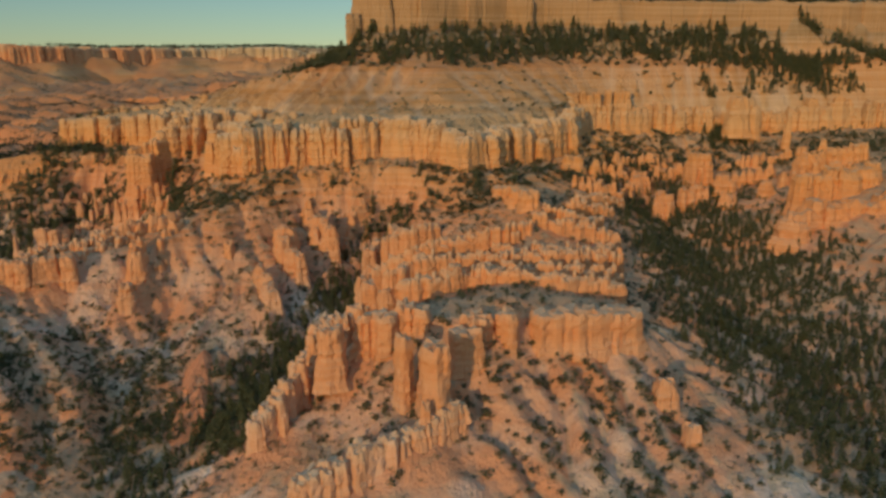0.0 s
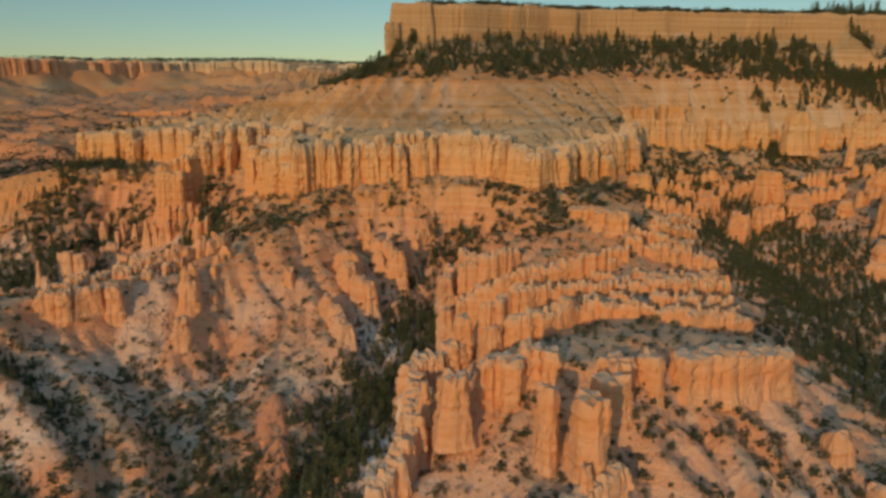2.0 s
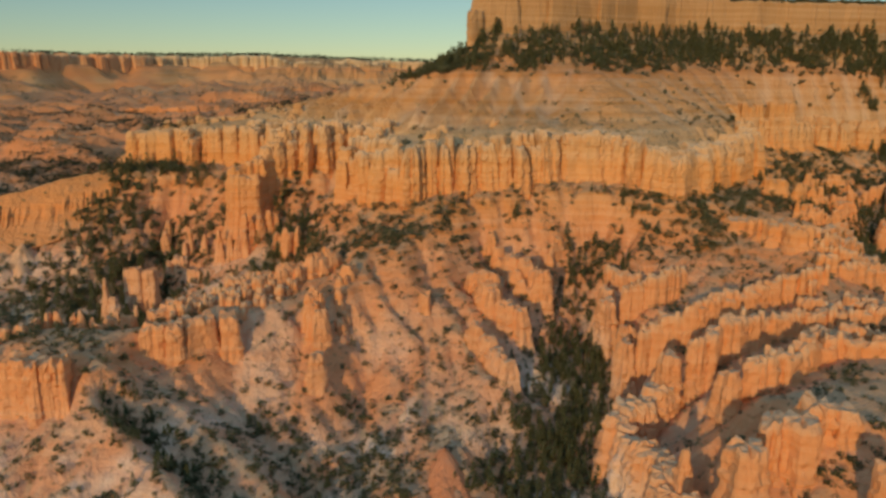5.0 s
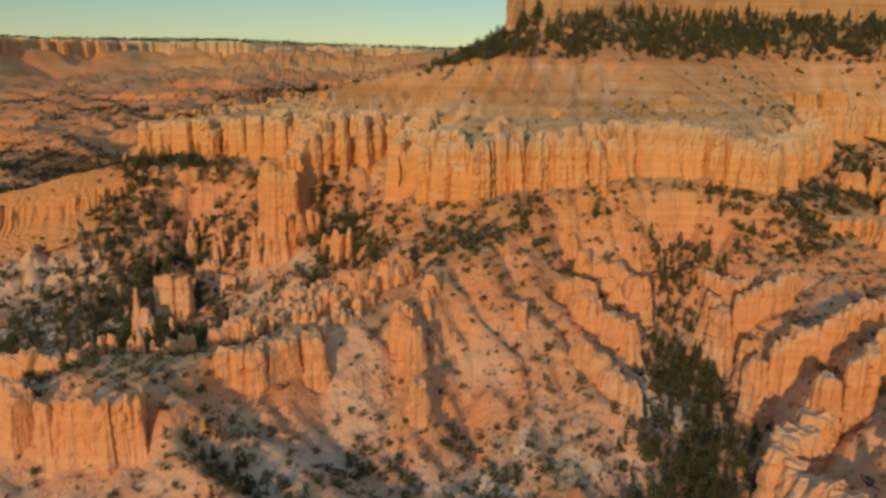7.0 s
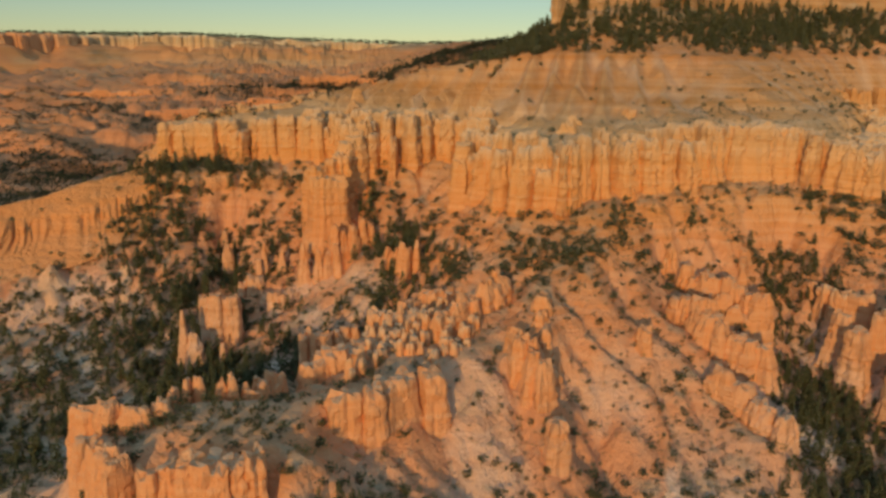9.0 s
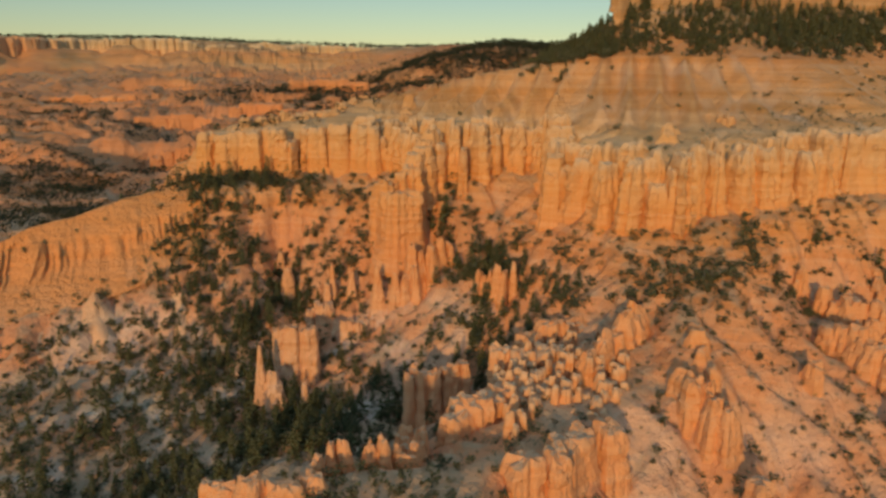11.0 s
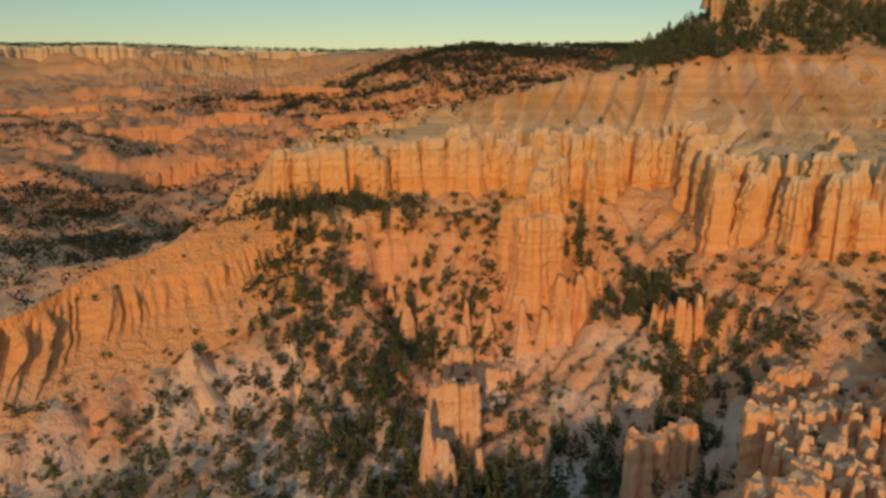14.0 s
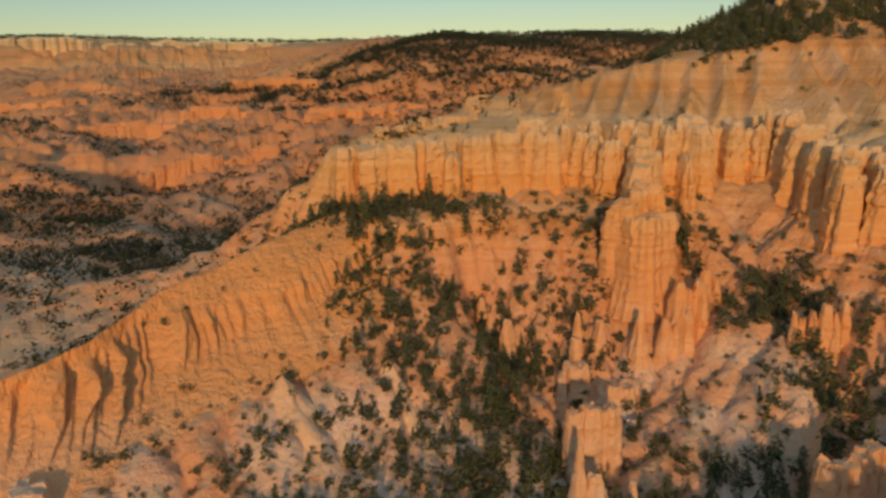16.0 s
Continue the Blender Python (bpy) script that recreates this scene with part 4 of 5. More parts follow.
rock_wall("rock_wall", BLOCK, [(46, 330, 108), (70, 337, 107), (92, 345, 105)], 9, 12, 13, 63, 0.6, 1.0, 0.05, pale=0.5)
lone(-17, 295, 109, 7, 9, 65, "tall square orange tower on the spur's edge", 0.1, 0.5, 78)
lone(-3, 284, 110, 11, 13, 66, "tall square orange tower with flat top", 0.08, 0.4, 76)
lone(-7, 272, 90, 5, 5, 67, "small pillar at the foot of a tower", 0.5, 0, 70)
lone(-49, 312, 107, 12, 13, 68, "thick orange tower tapering to a flat head", 0.25, 0.2, 80)
lone(-60, 330, 97, 6, 6, 69, "slim pointed orange spire above the gully", 0.95, 0, 70)
rock_wall("rock_wall", "fluted pink wall with ragged crest", [(-78, 286, 76), (-72, 296, 81), (-64, 312, 88)], 3.6, 6, 9, 70, 1.6, 0.6, 0.4, bury=8, pale=0.6)
rock_wall("rock_wall", "pale crest of weathered pink rock", [(-52, 246, 75), (-30, 258, 79), (-8, 270, 83), (6, 282, 87)], 3.6, 6.5, 9, 71, 1.0, 0.5, 0.3, bury=9, pale=0.7)
rock_wall("rock_wall", "pink fluted wall over the gully", [(-66, 318, 84), (-61, 340, 86), (-63, 362, 82), (-64, 384, 82)], 4.5, 6.5, 12, 77, 2.5, 1.2, 0.4, bury=6, pale=0.5)
lone(96, 305, 86, 10, 10, 72, "rounded pale knob on the slope", 0.6, 0, 70)
lone(103, 287, 74, 9, 8, 73, "pale broken block on the slope", 0.4, 0, 58)
rock_wall("rock_wall", "high pink-capped rock crest of the spur", [(40, 534, 131), (48, 520, 135), (58, 486, 136)], 7, 10, 14, 74, 0.6, 0.5, 0.2)
lone(113, 480, 109, 4.5, 6, 75, "pointed orange spire on the spur", 0.9)
lone(106, 444, 110, 4.5, 6, 76, "pointed orange spire on the spur", 0.9)
# gully hoodoos and the second spur
lone(-41, 564, 117, 5, 6, 80, "slim orange spire in the gully", 0.8, foot=100)
lone(-34, 528, 107, 7, 9, 81, "orange fin in the gully", 0.7, foot=86)
EAST = "fluted orange wall falling to the gully"
rock_wall("rock_wall", EAST, EAST_WALLS[0], 5.0, 8.5, 9, 82, 1.4, 0.8, 0.5)
rock_wall("rock_wall", EAST, EAST_WALLS[1], 5.5, 9, 10, 83, 1.2, 0.8, 0.5)
rock_wall("rock_wall", "pale pink fluted wall on the slope", EAST_WALLS[2], 5.5, 8.5, 9, 84, 1.2, 0.8, 0.5)
lone(-139, 481, 105, 6, 7, 85, "blunt orange rock on the slope", 0.2, foot=92)
WEST_FIN = "ragged bright orange fin with sharp crest"
rock_wall("rock_wall", WEST_FIN, [(-187, 523, 116), (-206, 504, 112), (-222, 490, 108)], 5, 8, 7, 86, 1.8, 1.2, 0.8)
rock_wall("rock_wall", WEST_FIN, [(-195, 474, 110), (-190, 463, 106), (-189, 452, 102)], 4.5, 7, 8, 87, 1.5, 0.8, 0.7)
lone(-189, 435, 90, 9, 10, 88, "bright orange pillar with a pale band", 0.5, foot=60)
rock_wall("rock_wall", "smooth orange wall over a scree slope", [(-229, 453, 104), (-238, 449, 104), (-250, 443, 103), (-264, 438, 101)], 7, 8, 9, 89, 0.8, 1.2, 0.2)
FIELD = "cluster of small orange hoodoos"
for k, pts in enumerate([[(-214, 512, 107), (-228, 498, 106), (-236, 486, 105)], [(-204, 520, 106), (-216, 524, 104), (-230, 512, 103)], [(-236, 500, 102), (-246, 490, 101), (-256, 482, 100)],
                         [(-222, 530, 102), (-240, 515, 99), (-252, 500, 98)], [(-244, 476, 103), (-252, 468, 103), (-258, 458, 103)], [(-222, 506, 106), (-236, 494, 104), (-246, 480, 103)],
                         [(-228, 522, 102), (-240, 506, 101), (-250, 494, 100)], [(-212, 500, 108), (-224, 486, 107), (-236, 472, 105)],
                         [(-206, 498, 107), (-214, 486, 106), (-222, 474, 105)], [(-216, 482, 104), (-226, 470, 102), (-236, 462, 102)], [(-204, 512, 108), (-212, 506, 107), (-220, 498, 106)],
                         [(-226, 478, 101), (-236, 480, 100), (-244, 486, 99)]]):
    rock_wall("hoodoo_cluster", FIELD, pts, 2.5, 2.3, 3.2, 290 + k, 1.6, 2.4, 0.5, group="small hoodoos", flare=0.12, pale=0.7)
rock_wall("rock_wall", "low banded pink rock wall", [(-202, 540, 103), (-218, 543, 103), (-232, 535, 99)], 6, 8, 9, 96, 0.8, 0.8, 0.15)
rock_wall("rock_wall", "low banded pink rock wall", [(-240, 500, 98), (-262, 483, 100), (-278, 478, 94)], 6, 8, 10, 97, 0.8, 0.8, 0.15)
rock_wall("rock_wall", "broad banded pink rock wall with a level crest", [(-268, 491, 95), (-256, 488, 97), (-244, 485, 99), (-234, 483, 100)], 5, 7.5, 8, 104, 0.7, 0.5, 0.1, pale=0.6)
rock_wall("rock_wall", "banded pink rock wall in shade", [(-244, 524, 100), (-233, 519, 101), (-222, 514, 103)], 5, 7, 8, 105, 0.7, 0.5, 0.12, pale=0.6)
rock_wall("rock_wall", "pale weathered rocks on the saddle", [(-286, 490, 90), (-288, 470, 94), (-290, 454, 100)], 6, 5, 6, 98, 1.5, 1.5, 0.6)
BASTION = "bright orange fluted wall of the outer bastion"
rock_wall("rock_wall", BASTION, [(-285, 407, 100), (-302, 405, 100), (-320, 405, 100)], 5, 7, 11, 100, 0.8, 0.6, 0.2)
rock_wall("rock_wall", BASTION, [(-323, 409, 99), (-334, 419, 97), (-340, 430, 98)], 5, 6, 8, 101, 1.5, 0.8, 0.5)
rock_wall("rock_wall", BASTION, [(-346, 446, 99), (-334, 441, 103), (-326, 437, 102), (-318, 440, 101)], 5, 6, 8, 102, 1.2, 0.8, 0.5)
rock_wall("rock_wall", "weathered orange rocks on the bastion", [(-318, 455, 102), (-304, 456, 103), (-290, 460, 101)], 5, 4.5, 6, 103, 1.5, 1.8, 0.8)
# wooded valley
rock_wall("rock_wall", "free-standing fluted pink fin among pines", [(-278, 543, 85), (-266, 545, 85), (-252, 547, 86)], 4.2, 5, 8, 110, 0.8, 0.4, 0.2, bury=6)
lone(-337, 585, 84, 4.2, 5, 111, "needle-thin orange spire among pines", 1.0, foot=56, flare=0.9)
lone(-332, 583, 72, 8, 7, 112, "broad foot of a slim spire", 0.8, foot=54, flare=0.6)
lone(-318, 582, 67, 4, 5, 113, "small pale pointed rock", 0.9, foot=52, flare=0.6)
rock_wall("rock_wall", "pale-lit block of upright slabs among pines", [(-331, 604, 86), (-324, 603.5, 85), (-314, 602, 87)], 4.0, 4.4, 8, 114, 1.1, 0.3, 0.15, bury=6)
rock_wall("rock_wall", "pale stepped rock among pines", [(-314, 641, 81), (-308, 641, 84), (-302, 642, 84)], 4, 5, 8, 115, 0.8, 0.4, 0.2, bury=6)
rock_wall("rock_wall", "pale ledge with a flat top among pines", [(-300, 632, 77), (-290, 630, 77), (-281, 634, 78)], 5, 7, 9, 121, 0.6, 0.4, 0.1, bury=6)
lone(-304, 647, 93, 4, 5, 122, "square pale pinnacle on a stepped rock", 0.4, foot=76)
lone(-301, 651, 103, 3.6, 4, 123, "thin orange spire above the pines", 1.0, foot=80, flare=0.8)
lone(-291, 650, 98, 4, 5, 124, "thin stacked orange spire above the pines", 0.8, foot=80, flare=0.6)
lone(-278, 640, 103, 6, 6, 125, "cone-shaped orange spire on a pale skirt", 1.0, foot=70, flare=1.6)
lone(-296, 616, 70, 6, 6, 126, "pale blunt rock among pines", 0.5, foot=54, flare=0.6)
rock_wall("rock_wall", "pink banded rocks with thin spires", [(-270, 634, 98), (-262, 636, 104), (-254, 640, 101)], 4.5, 4.5, 6, 116, 2.0, 1.0, 0.7)
rock_wall("rock_wall", "orange fins below the buttress", [(-262, 640, 112), (-250, 640, 114), (-238, 645, 114)], 6, 5, 7, 117, 2.0, 1.2, 0.7)
lone(-328, 690, 101, 5, 5, 118, "slim orange hoodoo in the wood", 0.9, foot=84)
lone(-324, 670, 96, 6, 6, 119, "small orange hoodoo in the wood", 0.8, foot=80)
rock_wall("rock_wall", "bright orange ragged rock at the wood's edge", [(-232, 606, 108), (-225, 599, 112), (-217, 594, 117)], 3.6, 4.5, 7, 120, 1.8, 0.8, 0.8)
# left spur
fluted_face("spur_face", "bright orange fluted face of the spur with shaded alcoves", SPUR, SPUR_FOOT, [10, 11, 13, 15, 14, 17, 16], [5, 6, 8, 12, 9, 12, 9], 130, 1.9, shelf=(1, 1, 0.8, 0.1, 0, 0, 0))
for k, (x, y, z, r) in enumerate([(-448, 654, 89, 12), (-422, 653, 98, 14), (-380, 654, 99, 13), (-412, 608, 64, 9), (-478, 628, 80, 9), (-433, 634, 80, 8), (-462, 632, 78, 8), (-404, 636, 80, 8)]):
    cone(x, y, z, r, 600 + k)
for k, (x, y, z, r, long) in enumerate([(-133, 384, 70, 15, 1.9), (-126, 356, 62, 14, 1.6), (-196, 304, 54, 20, 1.2), (-232, 322, 60, 16, 1.2)]):
    cone(x, y, z, r, 620 + k, "smooth red mound of soft eroded rock", RED_MARL, long)
for k, (x, y, z, r, long) in enumerate([(-146, 440, 78, 13, 1.3), (12, 252, 72, 14, 1.5), (66, 292, 82, 12, 1.5), (112, 270, 70, 12, 1.6), (106, 340, 90, 11, 1.8)]):
    cone(x, y, z, r, 630 + k, "pale streaked foot of the spur", MARL, long)
lone(-505, 628, 80, 12, 14, 146, "square orange tower before the spur", 0.2)
lone(-494, 622, 66, 6, 6, 147, "small stacked orange hoodoo", 0.8)
# across the right valley
RIGHT_FIN = "dull orange fin rising from dark pines"
for k, pts in enumerate([[(172, 596, 116), (178, 592, 116)], [(192, 604, 118), (206, 613, 119), (214, 610, 114)], [(222, 594, 116), (230, 602, 113)], [(228, 622, 126), (236, 626, 122)],
                         [(210, 642, 143), (222, 646, 140)], [(258, 604, 123), (264, 610, 118)], [(160, 634, 126), (168, 637, 124), (150, 620, 121)], [(300, 640, 140), (330, 650, 145), (360, 650, 150)]]):
    rock_wall("rock_wall", RIGHT_FIN, pts, 5.5, 6.5, 11, 150 + k, 1.5, 0.8, 0.4)
rock_wall("rock_wall", "broad dull pink cliff with sloping shoulders", [(262, 553, 134), (276, 560, 137), (300, 562, 140), (330, 575, 146)], 9, 12, 18, 160, 1.5, 1.0, 0.3)
rock_wall("rock_wall", "broad dull pink lower cliff", [(232, 506, 100), (244, 516, 112), (258, 524, 120), (285, 525, 122), (320, 530, 130)], 9, 11, 16, 161, 2, 1.0, 0.3)
# far plateau's cliff
RIM_X = np.arange(-2100.0, 420.0, 60.0)
RIM_Y = np.full(RIM_X.shape, 3800.0)
for turn in range(12):
    RIM_Y = 0.5 * RIM_Y + 0.5 * (3780 + 0.06 * RIM_X + 260 * fbm(RIM_X, RIM_Y, 700, 4, 1.7) + 70 * ridged(RIM_X, RIM_Y, 210, 3, 5.1) - 900 * smooth(-1000, -1700, RIM_X))
far_rim = [(float(x), float(y) + 20, float(height(x, y + 90)) - 2) for x, y in zip(RIM_X, RIM_Y)]
far_cliff = rock_wall("far_cliff", "pale fluted cliff along the far plateau", far_rim, 14, 24, 50, 190, 3.0, 6.0, 0.1, bury=10, pale=0.9, flare=0.1)
for pillar in far_cliff.children:
    pillar.data.materials[0] = FAR_ROCK
# outlying rocks in the basin
CASTLE = [(x, y, float(height(x, y)) + up) for x, y, up in ((-480, 1222, 17), (-450, 1226, 20), (-425, 1230, 15), (-380, 1234, 18), (-340, 1232, 17))]
rock_wall("rock_wall", "orange castle-like wall in the basin", CASTLE, 11, 16, 16, 170, 2.5, 2, 0.12, bury=9)
for k, (x, y, n) in enumerate([(-700, 1420, 3), (-560, 1640, 4), (-420, 1760, 3), (-760, 1900, 4), (-250, 1500, 3), (-640, 2280, 4), (-300, 2050, 4), (-120, 1760, 3)]):
    z = float(height(x, y))
    rock_wall("rock_wall", "distant orange cliff in the basin", [(x, y, z + 22), (x + 40 * n / 2, y + 12, z + 24), (x + 40 * n, y - 6, z + 18)], 17, 34, 22, 172 + k, 2.5, 3, 0.12, bury=12)


# ---------------------------------------------------------------- trees and brush
def clumps(rng, n, shape, size, squash=1.0):
    """Many small tilted tufts of leaves, four faces each; shape gives the place and size of each."""
    co, faces = [], []
    for k in range(n):
        p, r = shape(k / n)
        r *= size * rng.uniform(0.7, 1.3)
        pts = rng.normal(0, 1, (4, 3))
        pts = pts / np.linalg.norm(pts, axis=1)[:, None] * r
        pts[:, 2] *= squash
        b = len(co)
        co += (pts + p).tolist()
        faces += [(b, b + 1, b + 2), (b, b + 2, b + 3), (b, b + 3, b + 1), (b + 1, b + 3, b + 2)]
    return np.array(co), np.array(faces)


def pine_crown(rng, n):
    full = rng.uniform(0.17, 0.26)
    arms = rng.uniform(0.35, 1.25, (9, 7))
    lean = rng.normal(0, 0.03, 2)

    def shape(k):
        h = 0.12 + 0.88 * k ** 0.85
        level, arm = int(h * 8.9), int(rng.integers(7))
        a = arm * 0.898 + level * 1.7 + rng.normal(0, 0.22)
        d = full * (1.1 - h) ** 0.8 * 1.15 * arms[level, arm] * rng.uniform(0.15, 1) ** 0.6
        return np.array([d * math.cos(a) + lean[0] * h, d * math.sin(a) + lean[1] * h, h - d * 0.3]), 0.10 * (1.25 - 0.75 * h)
    return clumps(rng, n, shape, 1.0, 0.7)


def juniper_crown(rng, n):
    lobes = rng.normal(0, 0.2, (4, 3)) * np.array([1, 1, 0.5]) + np.array([0, 0, 0.48])

    def shape(k):
        v = rng.normal(0, 1, 3)
        v = v / np.linalg.norm(v) * rng.uniform(0.55, 1) ** 0.5 * np.array([0.34, 0.34, 0.36])
        return lobes[int(k * 4) % 4] + v, 0.17
    return clumps(rng, n, shape, 1.0, 0.8)


def trunk(rng, tall, r):
    """A tapered trunk with three short limbs."""
    co, faces = [], []

    def limb(a, b, ra, rb):
        k = len(co)
        a, b = np.array(a), np.array(b)
        for p, q in ((a, ra), (b, rb)):
            for s in range(5):
                co.append((p[0] + q * math.cos(s * 1.2566), p[1] + q * math.sin(s * 1.2566), p[2]))
        faces.extend((k + s, k + (s + 1) % 5, k + 5 + (s + 1) % 5, k + 5 + s) for s in range(5))
    limb((0, 0, -0.06), (0.01, 0, 0.5 * tall), r, r * 0.7)
    limb((0.01, 0, 0.5 * tall), (0, 0.01, tall), r * 0.7, r * 0.15)
    for k in range(3):
        a, h = rng.uniform(0, 6.28), tall * rng.uniform(0.3, 0.7)
        limb((0, 0, h), (0.1 * math.cos(a), 0.1 * math.sin(a), h + 0.05), r * 0.4, r * 0.12)
    return np.array(co), np.array(faces)


KINDS = {}
trng = np.random.default_rng(21)
for kind, make, n in (("pine", pine_crown, 80), ("juniper", juniper_crown, 44), ("brush", juniper_crown, 14), ("far_tree", juniper_crown, 15)):
    KINDS[kind] = [(make(trng, n), trunk(trng, 0.8 if kind == "pine" else 0.45, 0.018 if kind == "pine" else 0.035)) for _ in range(6)]
LEAVES = {"pine": NEEDLES, "juniper": JUNIPER, "brush": SAGE, "far_tree": FAR_LEAVES}
SHARED = {}
for kind in ("pine", "juniper"):
    for k, ((cc, cf), (tc, tf)) in enumerate(KINDS[kind]):
        crown = bulk(bpy.data.meshes.new("crown"), cc, cf)
        crown.materials.append(LEAVES[kind])
        stem = bpy.data.meshes.new("trunk")
        stem.from_pydata(tc.tolist(), [], tf.tolist())
        stem.materials.append(BARK)
        SHARED[kind, k] = crown, stem


def plant(kind, x, y, size, rng, label, group):
    k = int(rng.integers(6))
    base = new(kind + "_tree")
    base.location, base.rotation_euler = (x, y, float(height(x, y))), (0, 0, rng.uniform(0, 6.28))
    wide = size * rng.uniform(0.9, 1.25)
    base.scale = (wide, wide, size)
    tagged(base, label, "tree", group)
    for part_name, me in zip(("crown", "trunk"), SHARED[kind, k]):
        ob = new(part_name, me)
        ob.parent = base
    return base


def thicket(name, label, kind, spots, rng, on=None):
    """All the plants of one stretch as one object."""
    if not len(spots):
        return
    co, faces, n = [], [], 0
    zs = height(spots[:, 0], spots[:, 1]) if on is None else on
    for (x, y, size), z in zip(spots, zs):
        cc, cf = KINDS[kind][int(rng.integers(6))][0]
        a = rng.uniform(0, 6.28)
        wide = size * rng.uniform(0.9, 1.25)
        c, s = math.cos(a) * wide, math.sin(a) * wide
        co.append(np.stack([x + cc[:, 0] * c - cc[:, 1] * s, y + cc[:, 0] * s + cc[:, 1] * c, z + cc[:, 2] * size], 1))
        faces.append(cf + n)
        n += len(cc)
    me = bulk(bpy.data.meshes.new(name), np.vstack(co), np.vstack(faces))
    me.materials.append(LEAVES[kind])
    tagged(new(name, me), label, "trees" if kind != "brush" else "brush", kind="stuff")


def near_line(x, y, pts):
    """The distance from each place to a line."""
    best = np.full(len(x), 1e9)
    for p, q in zip(pts, pts[1:]):
        dx, dy = q[0] - p[0], q[1] - p[1]
        t = np.clip(((x - p[0]) * dx + (y - p[1]) * dy) / (dx * dx + dy * dy + 1e-9), 0, 1)
        best = np.minimum(best, np.hypot(x - p[0] - t * dx, y - p[1] - t * dy))
    return best


def scatter(pts, width, apart, rng, keep=0.75, clump=30.0):
    """Spots near a line of the plan, thinning out to its sides and standing in clumps."""
    px, py = [p[0] for p in pts], [p[1] for p in pts]
    gx, gy = np.meshgrid(np.arange(min(px) - width, max(px) + width, apart), np.arange(min(py) - width, max(py) + width, apart))
    x, y = gx.ravel() + rng.uniform(-0.5, 0.5, gx.size) * apart, gy.ravel() + rng.uniform(-0.5, 0.5, gx.size) * apart
    d = near_line(x, y, pts) / width
    e = 1.5
    s = np.hypot(height(x + e, y) - height(x - e, y), height(x, y + e) - height(x, y - e)) / (2 * e)
    chance = keep * np.clip(1.4 * (1 - d), 0, 1) * np.clip(0.75 + 1.1 * fbm(x, y, clump, 2, 4.0), 0, 1.3) * np.clip(2.0 - s, 0.0, 1)
    ok = rng.random(len(x)) < chance
    return np.stack([x[ok], y[ok]], 1)


def sized(xy, small, large, rng):
    return np.column_stack([xy, small + (large - small) * rng.random(len(xy)) ** 1.5]) if len(xy) else np.zeros((0, 3))


rng_far = np.random.default_rng(31)
ledge_spots = np.vstack(FACE_SPOTS)
thicket("juniper_wood", "dark junipers on the ledges of the spur's face", "juniper", sized(ledge_spots[:, :2], 1.6, 4.2, trng), trng, ledge_spots[:, 2] - 0.3)
WEST = [(-368, 728), (-352, 690), (-350, 640), (-352, 590), (-385, 540), (-425, 490), (-460, 400)]
ARM = [(-222, 610), (-225, 575), (-258, 556), (-295, 565), (-330, 545)]
valley = sized(scatter(WEST[:5], 56, 6.0, trng, 0.85), 5, 14, trng)
thicket("pine_wood", "pines at the valley's head", "pine", valley[290:], trng)
for spot in valley[:290]:
    plant("pine", *spot, trng, "tall dark green pine on the wooded valley floor", "valley pines")
below_cliff = trng.permutation(sized(scatter([(-378, 722), (-336, 700), (-300, 684), (-282, 690)], 48, 4.6, trng, 1.2, 50), 3, 6.5, trng))
thicket("juniper_wood", "junipers on the slope under the long cliff", "juniper", below_cliff[140:], trng)
for spot in below_cliff[:140]:
    plant("juniper", *spot, trng, "round dark green juniper below the cliff", "valley junipers")
for x, y, size in ((-310, 716, 16), (-378, 722, 15), (-335, 722, 11), (-236, 668, 17), (-350, 738, 9), (-322, 738, 8), (-300, 728, 9), (-128, 548, 13), (-82, 560, 12), (24, 540, 14), (52, 552, 13)):
    plant("pine", x, y, size, trng, "tall lone pine at the foot of the cliff", "cliff-foot pines")
thicket("pine_wood", "pines along the gully floor", "pine", sized(scatter(ARM, 36, 5.6, trng, 1.0), 5, 13, trng), trng)
thicket("juniper_wood", "junipers along the gully floor", "juniper", sized(scatter(ARM, 42, 6, trng, 0.9), 2.5, 6, trng), trng)
thicket("pine_wood", "pines in the lower valley", "pine", sized(scatter(WEST[3:], 85, 7, trng, 0.45), 5, 12, trng), trng)
thicket("juniper_wood", "junipers in the wooded valley", "juniper", sized(scatter(WEST, 75, 7, trng, 0.8), 2.5, 6, trng), trng)
GULLY = [(-25, 548), (-42, 520), (-56, 500), (-72, 450), (-92, 410), (-106, 373), (-128, 320), (-140, 260), (-150, 200)]
thicket("pine_wood", "pines in the gully between the spurs", "pine", sized(scatter(GULLY, 30, 4.6, trng, 1.1), 4, 10, trng), trng)
thicket("juniper_wood", "junipers in the gully between the spurs", "juniper", sized(scatter(GULLY, 48, 6.2, trng, 0.8), 2.2, 5, trng), trng)
RIGHT = [(176, 622), (172, 590), (185, 540), (195, 480), (188, 400), (200, 300), (225, 200)]
thicket("pine_wood", "dense dark pines in the shaded valley", "pine", sized(scatter(RIGHT, 78, 3.9, trng, 1.5, 60), 3.5, 9, trng), trng)
thicket("juniper_wood", "junipers at the valley's sides", "juniper", sized(scatter(RIGHT, 110, 6, trng, 0.9), 2, 5, trng), trng)
BELT = [(-112, 764), (-70, 752), (0, 742), (60, 772), (130, 816), (260, 832), (440, 855), (640, 866)]
thicket("pine_wood", "dense pines on the slope under the mesa", "pine", sized(scatter(BELT, 32, 4.8, trng, 1.0, 30), 4, 14, trng), trng)
